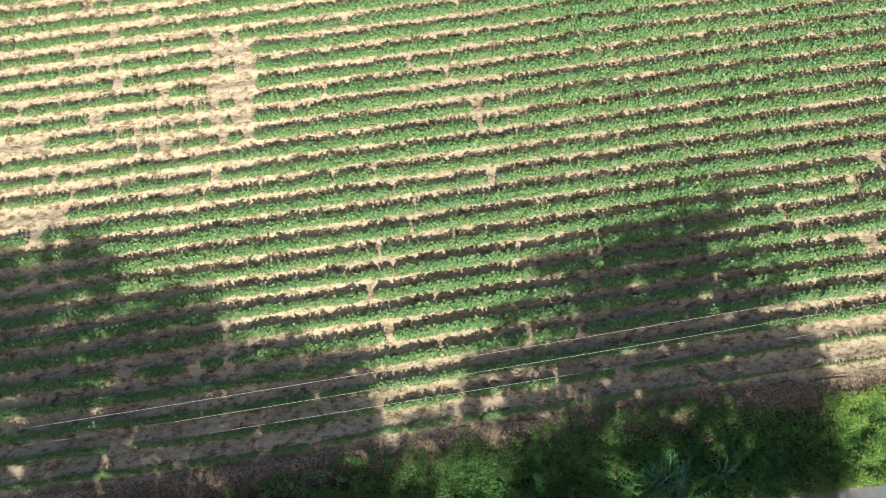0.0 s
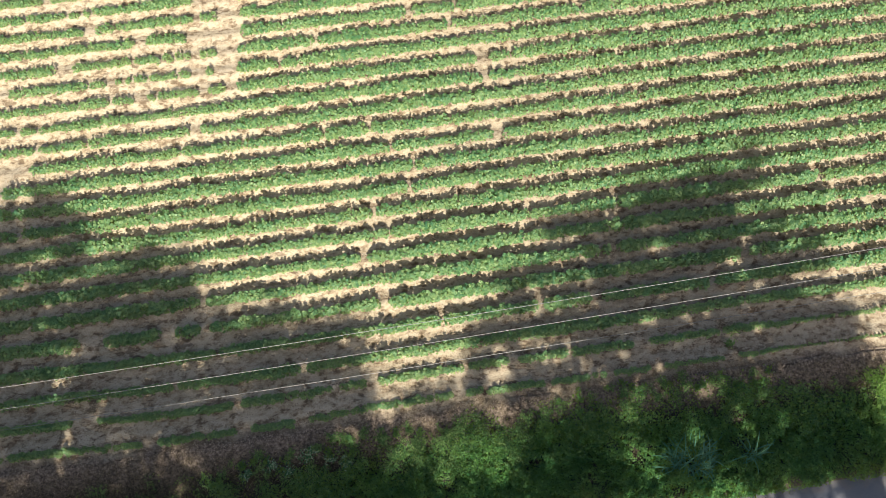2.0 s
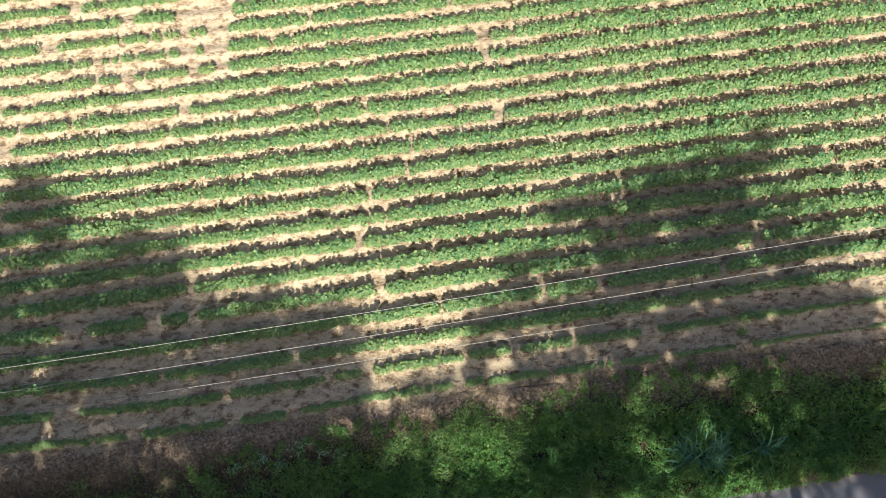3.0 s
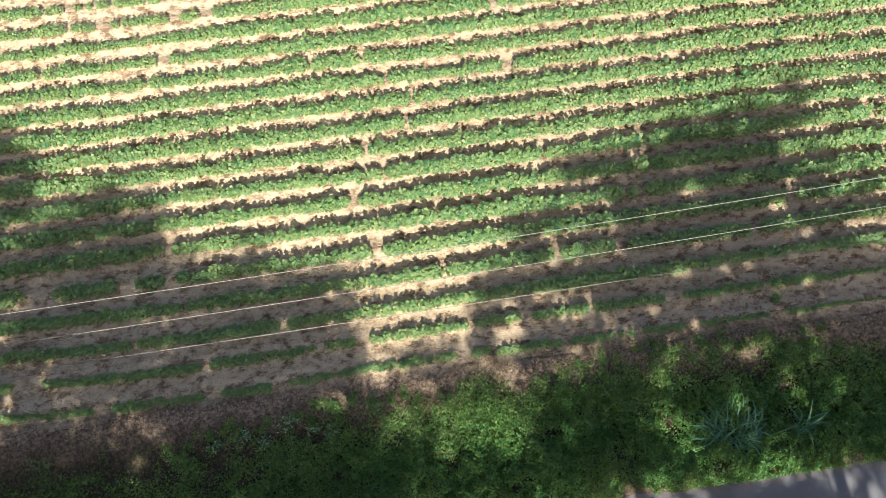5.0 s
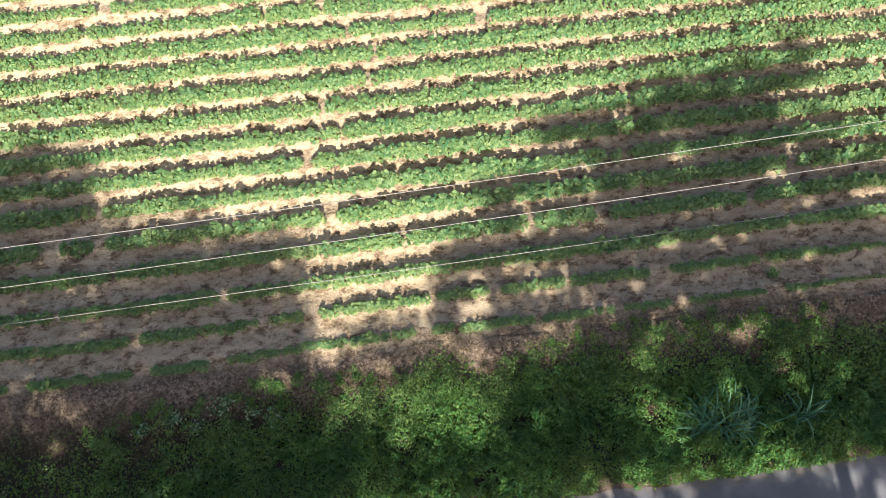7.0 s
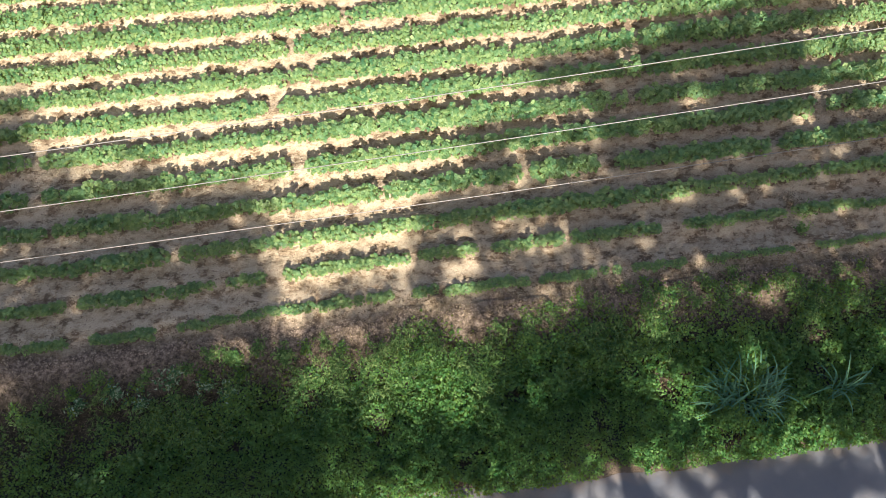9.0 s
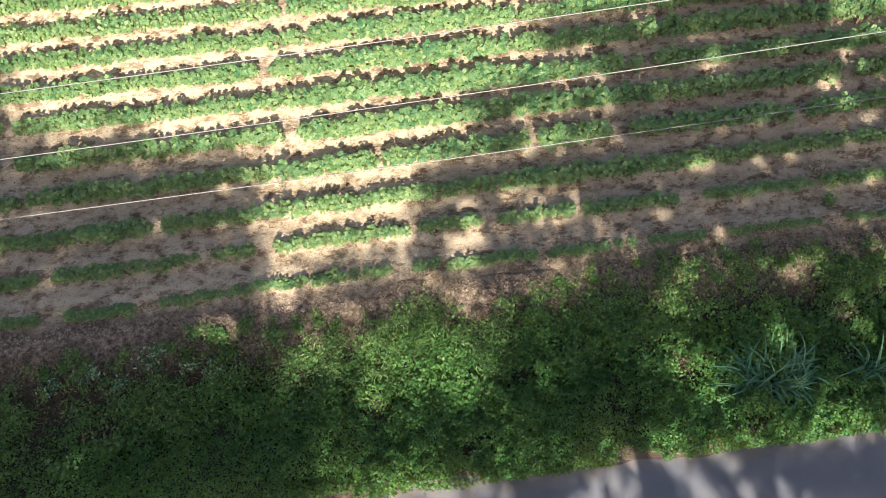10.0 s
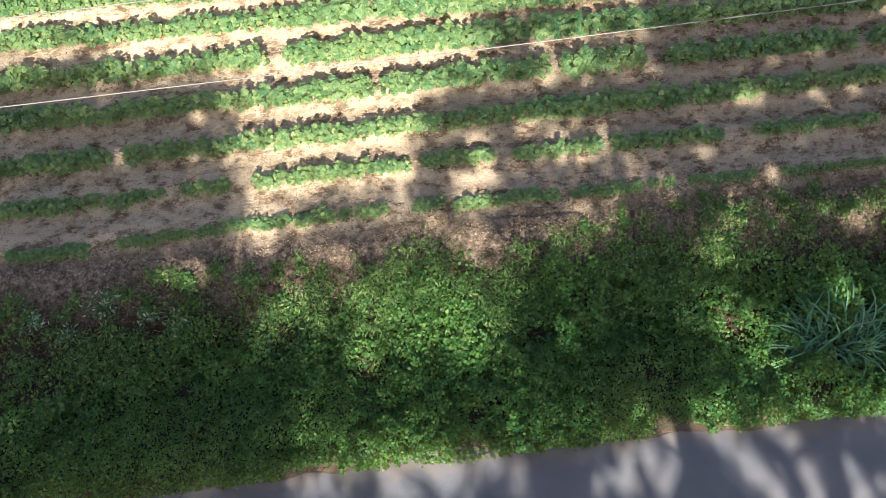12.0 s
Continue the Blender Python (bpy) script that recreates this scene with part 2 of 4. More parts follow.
def asphalt_material():
    m, tree, b = material("worn_asphalt", 0.85, 0.3)
    pos = place_of(tree)
    grain = noise_tex(tree, pos, 90.0, 2.0, 0.7)
    stain = noise_tex(tree, pos, 1.3, 5.0, 0.6)
    col = ramp(tree, grain, [(0.3, (0.090, 0.106, 0.124)), (0.55, (0.141, 0.162, 0.184)), (0.75, (0.228, 0.248, 0.270))])
    col = mixed(tree, ramp(tree, stain, [(0.4, (0, 0, 0)), (0.75, (0.4, 0.4, 0.4))]), col, (0.23, 0.22, 0.21))
    sep = tree.nodes.new("ShaderNodeSeparateXYZ")
    tree.links.new(pos, sep.inputs[0])
    wob = node(tree, "ShaderNodeMath")
    wob.operation = "MULTIPLY_ADD"
    tree.links.new(noise_tex(tree, pos, 2.3, 5.0, 0.65), wob.inputs[0])
    wob.inputs[1].default_value = 1.3
    tree.links.new(sep.outputs["Y"], wob.inputs[2])
    dust = node(tree, "ShaderNodeMapRange", From_Min=-4.75, From_Max=-4.35)
    dust.inputs["To Max"].default_value = 0.5
    tree.links.new(wob.outputs[0], dust.inputs["Value"])
    col = mixed(tree, dust.outputs[0], col, (0.25, 0.205, 0.16))
    tree.links.new(col, b.inputs["Base Color"])
    bumped(tree, b, grain, 0.5, 0.006)
    return m


def plain_material(name, a, bcol, scale, roughness=0.7, spec=0.3):
    m, tree, b = material(name, roughness, spec)
    pos = place_of(tree)
    f = noise_tex(tree, pos, scale, 5.0, 0.65)
    tree.links.new(ramp(tree, f, [(0.3, a), (0.7, bcol)]), b.inputs["Base Color"])
    bumped(tree, b, f, 0.4, 0.01)
    return m


M_SOIL = soil_material()
M_ROAD = asphalt_material()
M_COTTON = leaf_material("cotton_leaf", (0.024, 0.150, 0.074), (0.094, 0.250, 0.104), (0.250, 0.375, 0.150), (0.71, 0.64, 0.11), 0.52, 0.34, 0.5)
M_CREEPER = leaf_material("creeper_leaf", (0.005, 0.064, 0.026), (0.018, 0.150, 0.050), (0.140, 0.300, 0.078), (0.72, 0.64, 0.05), 0.5, 0.38, 0.3, 0.3)
M_LANCE = leaf_material("lance_leaf", (0.018, 0.100, 0.036), (0.085, 0.215, 0.072), (0.27, 0.38, 0.13), (0.50, 0.48, 0.07), 0.45, 0.25, 0.15, 0.2)
M_PALE = leaf_material("silvery_leaf", (0.030, 0.105, 0.042), (0.085, 0.195, 0.085), (0.48, 0.56, 0.38), (0.22, 0.36, 0.10), 0.5, 0.15, 0.15, 0.0)
M_GRASS = leaf_material("thin_grass_blade", (0.016, 0.080, 0.026), (0.045, 0.140, 0.044), (0.16, 0.27, 0.10), (0.40, 0.44, 0.08), 0.5, 0.25, 0.15, 0.1)
M_DRY = leaf_material("dry_stalk", (0.042, 0.036, 0.023), (0.135, 0.110, 0.069), (0.42, 0.36, 0.23), (0.25, 0.15, 0.06), 0.8, 0.1)
M_LITTER = leaf_material("dead_leaf", (0.07, 0.053, 0.037), (0.20, 0.155, 0.105), (0.50, 0.42, 0.29), (0.2, 0.12, 0.06), 0.85, 0.1)
M_BLADE = leaf_material("grass_blade", (0.035, 0.17, 0.085), (0.085, 0.25, 0.13), (0.24, 0.43, 0.26), (0.3, 0.46, 0.14), 0.42, 0.26, 0.15)
M_BRIGHT = leaf_material("short_grass_leaf", (0.06, 0.19, 0.035), (0.135, 0.29, 0.06), (0.28, 0.41, 0.12), (0.6, 0.62, 0.08), 0.5, 0.3, 0.2, 0.4)
M_TREE = leaf_material("tree_leaf", (0.03, 0.07, 0.02), (0.05, 0.10, 0.03), (0.08, 0.14, 0.04), (0.12, 0.22, 0.03))
M_STEM = plain_material("green_brown_stem", (0.10, 0.09, 0.04), (0.16, 0.15, 0.07), 20.0)
M_BARK = plain_material("grey_bark", (0.09, 0.07, 0.05), (0.22, 0.18, 0.14), 6.0, 0.9, 0.1)
M_WIRE = plain_material("pale_cable", (0.17, 0.172, 0.16), (0.25, 0.252, 0.235), 3.0, 0.45, 0.5)
M_POLE = plain_material("weathered_pole", (0.16, 0.12, 0.09), (0.30, 0.25, 0.19), 5.0, 0.9, 0.1)
M_CERAMIC = plain_material("brown_ceramic", (0.12, 0.06, 0.04), (0.18, 0.09, 0.06), 8.0, 0.25, 0.5)
M_CLOD = plain_material("soil_clod", (0.20, 0.155, 0.11), (0.52, 0.44, 0.34), 9.0, 0.95, 0.1)


# ---- ground, road ----
def graded(lo, hi, step, far):
    """Grid lines: even between lo and hi, then ever wider out to far."""
    core = list(np.arange(lo, hi + step / 2, step))
    out, d = [], step
    while (out[-1] if out else 0) < far:
        d *= 1.28
        out.append((out[-1] if out else 0) + d)
    return np.array([lo - o for o in out[::-1]] + core + [core[-1] + o for o in out])


def ground():
    xs, ys = graded(-19, 27.5, 0.13, 1500), graded(-5.6, 25, 0.095, 1500)
    ys = np.unique(np.concatenate([ys[(ys < -0.9) | (ys > 0.0)], np.arange(-0.9, 0.0, 0.024)]))
    gx, gy = np.meshgrid(xs, ys)
    v = np.stack([gx, gy, land(gx, gy)], -1).reshape(-1, 3)
    w = len(xs)
    j, i = np.meshgrid(np.arange(len(ys) - 1), np.arange(w - 1), indexing="ij")
    a = (j * w + i).ravel()
    f = np.stack([a, a + 1, a + w + 1, a + w], -1)
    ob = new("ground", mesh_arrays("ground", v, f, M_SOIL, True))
    tagged(ob, "sandy ploughed field soil with clods, sloping into a weedy ditch", "ground", kind="structure")


def road():
    xs = np.arange(-160, 170.01, 0.12)
    n = len(xs)
    edge = ROAD_N + 0.13 * (fbm(xs, xs * 0, 0.5, 3, 21) - 0.5) + 0.10 * (fbm(xs, xs * 0, 4.0, 2, 24) - 0.5) + 0.17 * np.exp(-((xs - 2.7) / 1.1) ** 2) - 0.06 * np.exp(-((xs - 7.8) / 0.7) ** 2)
    rows = [(edge + 0.01, -0.06), (edge, 0.004), (edge - 0.3, 0.022), (edge * 0 - 8.1, 0.07),
            (edge * 0 + ROAD_S + 0.05, 0.03), (edge * 0 + ROAD_S, -0.08)]
    v = np.concatenate([np.stack([xs, y, np.full(n, z)], -1) for y, z in rows])
    f = []
    for k in range(len(rows) - 1):
        a = k * n + np.arange(n - 1)
        f.append(np.stack([a, a + n, a + n + 1, a + 1], -1))
    ob = new("road", mesh_arrays("road", v, np.concatenate(f), M_ROAD))
    tagged(ob, "worn grey asphalt country road with a crumbling edge", "road", kind="structure")


ground()
road()


# ---- crop rows ----
GAPS_NEAR = {
    0: [(-9.6, -8.9), (-6.2, -5.6), (-3.95, -3.5), (-2.08, -1.9), (-1.42, -1.28), (-.14, .06), (1.08, 1.22), (1.76, 2.32), (2.86, 3.13), (5.21, 5.48), (6.87, 7.05), (7.57, 7.86), (9.27, 9.69), (12.1, 12.7)],
    1: [(-12, -11), (-6.22, -5.89), (-2.6, -2.26), (-1.38, -.83), (2.27, 2.58), (4.09, 4.45), (6.21, 6.5), (8.78, 9.5), (12.1, 12.42)],
    2: [(-3.65, -3.4), (8.05, 8.3)],
    3: [(-4.05, -3.85), (1.82, 1.98), (5.5, 5.9), (7.75, 8.05), (12.06, 12.41)],
    4: [(-11.9, -10.95), (-8.84, -8.13), (-7.3, -6.95), (-.55, -.1), (5.0, 5.2), (13.66, 14.12)],
    5: [(-7.4, -7.0), (8.34, 8.5), (20.9, 21.6)],
    6: [(-1.0, -.7)], 7: [(9.25, 9.5), (17.6, 18.0)],
    8: [(-.48, -.12), (21.1, 21.75)],
}
GAPS_FAR = {
    9: [(-15.6, -15.1), (22.6, 23.1)],
    11: [(-15.5, -14.9), (.6, .86), (5.1, 5.56)], 12: [(-40, -13.9), (-.1, .2)],
    13: [(-7.3, -7.05)], 14: [(5.1, 5.3)], 15: [(-9.6, -9.2), (-6.9, -6.5), (-5.9, -5.4), (4.9, 5.5)],
    16: [(-40, -15), (-10.9, -10.4), (-7.2, -6.6), (-6.2, -5.2), (-3.6, -3.3)], 17: [(-12.8, -12.3), (-7.2, -6.9), (-6.2, -5.1), (-1.9, -1.7)],
    18: [(-9.6, -9.2), (-7.0, -5.1), (2.2, 2.6)], 19: [(-11.8, -11.2), (-7.1, -6.7), (-6.1, -5.0)], 20: [(-7.1, -5.2)], 21: [(-7.0, -6.6), (-6.0, -5.6)],
    22: [(-12, -11.6)], 23: [(-9.9, -9.5), (-2.2, -1.9)], 24: [(-13.3, -12.9)],
}
GAPS = {**GAPS_NEAR, **GAPS_FAR}
NEAR = (-6.0, 13.2)           # the stretch of the first rows whose plants stand as single things
NEAR_ROWS = 3


def plant_arrays(rng, leaves, shape, faces, height=0.43, radius=0.19):
    """One crop plant's leaves: a bushy dome, larger leaves outside, tilted outward."""
    a = rng.uniform(0, 2 * np.pi, leaves)
    r = radius * np.sqrt(rng.uniform(0.0, 1.0, leaves))
    dome = height * (1 - 0.55 * (r / radius) ** 2)
    z = dome * rng.uniform(0.35, 1.0, leaves) ** 0.7
    shoots = rng.integers(3, 6)
    sa, sr = rng.uniform(0, 2 * np.pi, shoots), radius * rng.uniform(0.1, 0.6, shoots)
    which = rng.integers(0, shoots * 3, leaves)
    up = which < shoots
    w = np.minimum(which, shoots - 1)
    r = np.where(up, np.hypot(sr[w], 0.03) + rng.normal(0, 0.025, leaves), r)
    a = np.where(up, sa[w] + rng.normal(0, 0.25, leaves), a)
    z = np.where(up, height * rng.uniform(0.85, 1.15, leaves), z)
    p = np.stack([r * np.cos(a), r * np.sin(a), z], -1)
    length = rng.uniform(0.062, 0.116, leaves) * (1.2 if len(shape) == 4 else 1.08)
    yaw = a - np.pi / 2 + rng.normal(0, 0.7, leaves)
    droop = rng.normal(0.06, 0.27, leaves) + 0.36 * r / radius
    return scatter_leaves(shape, faces, p, length, yaw, droop, rng.normal(0, 0.3, leaves))


def stem_arrays(rng, height=0.36, radius=0.17):
    pieces = [tube([(0, 0, -0.03), (0.01, 0.0, height * 0.5), (0, 0.01, height)], [0.009, 0.007, 0.003], 5)]
    for k in range(6):
        a, z = k * 2.4 + rng.uniform(0, 0.5), height * (0.25 + 0.11 * k)
        d = Vector((math.cos(a), math.sin(a), 0))
        r = radius * rng.uniform(0.6, 1.0)
        pieces.append(tube([(0, 0, z), tuple(d * r * 0.5 + Vector((0, 0, z + 0.05))), tuple(d * r + Vector((0, 0, z + 0.07)))], [0.005, 0.004, 0.002], 4))
    return joined(pieces)


def row_y(r, x):
    """The line of a row: the first ones run a little askew of the rest."""
    tilt = (0, 0, 0.0145, 0.01, 0.008)[r] if r < 5 else 0.0
    off = (-0.13, -0.08, -0.17, -0.08, -0.05)[r] if r < 5 else 0.0
    far = 1 - 0.5 * float(smooth(np.array(-x), 8, 14))
    if r == 0:
        off -= 0.19 * float(smooth(np.array(-x), 0, 5))
    if r == 1:
        off -= 0.22 * float(smooth(np.array(-x), -3, 7))
    return r * ROW + (off + tilt * min(max(x, -7), 14)) * far


def row_spots(r):
    """Places of the plants of a row: x, y, size."""
    rng = np.random.default_rng(100 + r)
    x, end = -18.5 - 0.1 * r, 23.5 + 0.22 * r
    out = []
    base = ROW_SCALE.get(r, 1.0 - 0.06 * min(1, (r - 4) / 6))
    while x < end:
        x += rng.uniform(0.15, 0.25) * (0.72 if r < 2 else 1)
        y = row_y(r, x) + rng.normal(0, 0.025) + 0.05 * (float(fbm(np.array(x), np.array(r * 3.1), 4.0, 2, 33)) - 0.5)
        vigour = float(fbm(np.array(x), np.array(r * ROW), 2.2, 3, 40))
        size = base * (0.72 + 0.55 * vigour) * rng.uniform(0.88, 1.1)
        left = float(smooth(np.array(-x), 2, 9) * smooth(np.array(r), 9, 14))
        size *= 1 - 0.24 * left
        size *= 1 - (0.22, 0.12, 0.0)[min(r, 2)] * float(smooth(np.array(x), 5.5, 8.0)) - (0.3, 0.3, 0.0)[min(r, 2)] * float(smooth(np.array(x), 13.5, 16.0))
        size *= 1 - 0.25 * math.exp(-((x - 5.0) / 2.5) ** 2 - ((r - 16.5) / 2.0) ** 2)
        if any(a - (0.0 if r < 3 else 0.05) < x < b + (0.0 if r < 3 else 0.05) for a, b in GAPS.get(r, [])):
            continue
        if rng.uniform() < 0.025 + 0.06 * left + (0.04 if r < 2 else 0):
            continue
        out.append((x, y, size))
    return out


def crop_field():
    rng = np.random.default_rng(5)
    near = [plant_arrays(rng, 78, LOBED, LOBED_F) for _ in range(10)]
    far = [plant_arrays(rng, 80, KITE, KITE_F, 0.44, 0.185) for _ in range(10)]
    loose = [plant_arrays(rng, 64, LOBED, LOBED_F, 0.44, 0.205) for _ in range(8)]
    stems = [stem_arrays(rng) for _ in range(4)]
    # single plants of the nearest rows
    masters = []
    for k in range(8):
        root = new("cotton_plant")
        tagged(root, "low bushy green cotton plant growing in a sandy row", "crop plant", "crop plants in the rows")
        part("stem", mesh_arrays("stem", *stems[k % 4], M_STEM), root)
        part("foliage", mesh_arrays("foliage", *loose[k], M_COTTON), root)
        masters.append(root)
    first = [True] * 8
    for r in range(ROWS_N):
        spots = row_spots(r)
        v_out, f_out, at = [], [], 0
        for n, (x, y, size) in enumerate(spots):
            z = float(land(x, y))
            a = rng.uniform(0, 2 * np.pi)
            if r < NEAR_ROWS and NEAR[0] < x < NEAR[1]:
                k = n % 8
                m = Matrix.Translation((x, y, z)) @ Matrix.Rotation(a, 4, "Z") @ Matrix.Diagonal((size, size, size * (0.7, 0.8, 0.92)[r], 1))
                if first[k]:
                    masters[k].matrix_basis = m
                    first[k] = False
                else:
                    copy_at(masters[k], m)
                continue
            kinds = near if r < 8 and -13 < x < 18 else far
            v, f = kinds[rng.integers(len(kinds))]
            tall = 1.0 + 0.26 * float(smooth(np.array(x), 1, 11) * smooth(np.array(r), 3, 8))
            v_out.append(turn_z(v * size * (1, 1, tall), np.array(a)) + (x, y, z))
            f_out.append(f + at)
            at += len(v)
        if f_out:
            ob = new("cotton_row", mesh_arrays("cotton_row", np.concatenate(v_out), np.concatenate(f_out), M_COTTON))
            tagged(ob, "long row of leafy green cotton plants on sandy soil", "crop row", "crop rows of the field", kind="stuff")


def copy_at(master, m):
    """A copy of a plant at the pose and size m."""
    made = master.copy()
    scene.collection.objects.link(made)
    made.matrix_basis = m
    for child in master.children:
        c = child.copy()
        scene.collection.objects.link(c)
        c.parent = made
    return made


crop_field()


# ---- verge ----
def verge_top(x):
    """Where the weeds begin, seen from the field."""
    return -1.1 + 1.25 * (fbm(x, x * 0, 1.3, 4, 51) - 0.5) - 0.3 * smooth(-x, 1.0, 5.0) - 0.42 * smooth(-x, -2.5, 1.0) - 0.4 * smooth(x, -1.8, -0.6) * (1 - smooth(x, 1.4, 2.7)) + 0.2 * smooth(x, 7.5, 9.0) - 0.6 * smooth(x, 11.5, 13.5)


# brown hollows among the weeds: x, y, half width, half depth
BARE = [(5.3, -1.4, .55, .3), (6.3, -1.45, .5, .4), (4.4, -2.9, .34, .2), (7.25, -2.75, .25, .2), (8.0, -2.9, .2, .35), (10.4, -1.6, .45, .5),
        (-.5, -2.5, .4, .25), (-2.3, -3.3, .35, .2), (9.1, -4.7, .4, .2), (6.5, -4.95, .5, .2), (2.8, -4.95, .4, .15), (-4.9, -2.9, .5, .3), (12.2, -2.2, .4, .3)]


def growth(x, y):
    """How much grows at a place: less in the hollows, little round the tall grass."""
    g = 1.0 - 0.85 * np.exp(-((x - 10.1) / 0.55) ** 4 - ((y + 3.9) / 0.5) ** 4)
    wx, wy = x + 0.5 * (fbm(x, y, 0.35, 2, 57) - 0.5), y + 0.5 * (fbm(x, y, 0.35, 2, 58) - 0.5)
    patch = smooth(fbm(wx, wy, 0.75, 3, 59), 0.42, 0.56)
    thin = np.maximum(smooth(x, 7.0, 8.2) * smooth(y, -2.5, -1.9), np.maximum(smooth(-x, 0.2, 2.0) * smooth(y, -2.7, -2.0), 0.8 * smooth(-x, 4.0, 6.5) * smooth(y, -3.8, -3.0)))
    g = g * (1 - 0.9 * thin * (1 - patch))
    for bx, by, rx, ry in BARE:
        g = g * (1 - 0.88 * np.exp(-(((wx - bx) / rx) ** 2 + ((wy - by) / ry) ** 2) ** 2))
    return g


def creeper():
    rng = np.random.default_rng(11)
    n = 360000
    x, y = rng.uniform(-18, 20, n), rng.uniform(ROAD_N - 0.14, -0.5, n)
    near = (x > -8) & (x < 15)
    cover = fbm(x, y, 1.1, 3, 61) + 0.4 * (fbm(x, y, 0.22, 2, 63) - 0.5)
    edge = (0.12 + 0.88 * smooth(verge_top(x) - y, 0.1, 1.3)) * smooth(verge_top(x) - y, -0.35, 0.15) * smooth(y - ROAD_N + 0.14 - 0.20 * smooth(fbm(x, y * 0, 0.9, 2, 66) + 0.5 * (fbm(x, y, 0.12, 2, 67) - 0.5), 0.5, 0.8), 0.0, 0.1)
    dark = smooth(-x, 2, 6) * smooth(y, -3.4, -2.2)
    keep = rng.uniform(0, 1, n) < growth(x, y) * edge * np.maximum(0.22, smooth(cover, 0.10, 0.36)) * (1 - 0.4 * dark) * (1 - 0.22 * smooth(-x, 1, 4)) * (1 - 0.4 * smooth(-x, 4.5, 8)) * np.where(near, 1, 0.6) * (0.8 + 0.2 * smooth(-y, 2.5, 3.5))
    x, y = x[keep], y[keep]
    n = len(x)
    bump = 1.25 * smooth(0.6 * fbm(x, y, 0.6, 2, 71) + 0.4 * fbm(x, y, 0.16, 2, 72), 0.25, 0.72)
    carpet = smooth(-y, 2.9, 3.9)
    z = land(x, y) + 0.06 + 0.03 * carpet + 0.48 * (1 - 0.25 * carpet) * bump * smooth(verge_top(x) - y, 0, 0.8) * rng.uniform(0.2, 1.0, n) ** 0.8
    big = fbm(x, y, 2.0, 2, 75)
    length = rng.uniform(0.040, 0.076, n) * (0.65 + 0.75 * big) * (1 - 0.18 * carpet)
    p = np.stack([x, y, z], -1)
    yaw, droop, roll = rng.uniform(0, 6.28, n), rng.normal(0.1, 0.45, n), rng.normal(0, 0.45, n)
    oval = rng.uniform(0, 1, n) < 0.55
    slim = ~oval
    v1, f1 = scatter_leaves(ROUND, ROUND_F, p[oval], length[oval], yaw[oval], droop[oval], roll[oval])
    v2, f2 = scatter_leaves(KITE * (0.75, 1, 1.6), KITE_F, p[slim], length[slim] * 1.25, yaw[slim], droop[slim], roll[slim])
    v, f = joined([(v1, f1), (v2, f2)])
    ob = new("creeping_weeds", mesh_arrays("creeping_weeds", v, f, M_CREEPER))
    tagged(ob, "dense green round-leaved creeping weeds covering the roadside ditch", "weeds", kind="stuff")


def lance_weeds():
    rng = np.random.default_rng(12)
    vs, fs, at = [], [], 0
    n = 3600
    x, y = rng.uniform(-18, 20, n), rng.uniform(-3.6, -0.75, n)
    want = smooth(verge_top(x) - y, -0.15, 0.2) * (1 - smooth(verge_top(x) - y, 0.9, 2.2)) * smooth(fbm(x, y, 1.2, 3, 81), 0.4, 0.55) * growth(x, y)
    keep = rng.uniform(0, 1, n) < want
    for px, py in zip(x[keep], y[keep]):
        k = 34
        h = rng.uniform(0.3, 0.6)
        q = rng.uniform(0.15, 1, k)
        a = rng.uniform(0, 6.28, k)
        lean = rng.normal(0, 0.2, 2)
        p = np.stack([px + lean[0] * q + 0.07 * np.cos(a), py + lean[1] * q + 0.07 * np.sin(a), land(px, py) + h * q], -1)
        v, f = scatter_leaves(LANCE, LANCE_F, p, rng.uniform(0.065, 0.12, k), a - np.pi / 2, rng.normal(0.15, 0.45, k), rng.normal(0, 0.3, k))
        vs.append(v)
        fs.append(f + at)
        at += len(v)
    ob = new("narrow_leaved_weeds", mesh_arrays("narrow_leaved_weeds", np.concatenate(vs), np.concatenate(fs), M_LANCE))
    tagged(ob, "narrow-leaved pale green weeds along the edge of the ditch", "weeds", kind="stuff")


def verge_grass():
    """Thin upright green blades and seedlings among the weeds and on the bare edge."""
    rng = np.random.default_rng(16)
    n = 60000
    x, y = rng.uniform(-18, 20, n), rng.uniform(-4.9, -0.35, n)
    t = verge_top(x) - y
    want = smooth(t, -0.5, 0.1) * (1 - 0.95 * smooth(t, 0.6, 1.6)) * smooth(fbm(x, y, 0.5, 3, 97), 0.32, 0.54) * growth(x, y)
    keep = rng.uniform(0, 1, n) < want
    x, y, t = x[keep], y[keep], t[keep]
    n = len(x)
    lift = smooth(t, 0.0, 0.6)
    p = np.stack([x, y, land(x, y) + lift * rng.uniform(0.1, 0.5, n)], -1)
    v, f = scatter_leaves(LANCE * (0.55, 1, 1), LANCE_F, p, rng.uniform(0.05, 0.10, n) + 0.08 * lift, rng.uniform(0, 6.28, n), rng.normal(-0.1, 0.45, n), rng.normal(0, 0.5, n))
    ob = new("verge_grass", mesh_arrays("verge_grass", v, f, M_GRASS))
    tagged(ob, "thin pale green grass blades among roadside weeds", "grass", kind="stuff")


verge_grass()


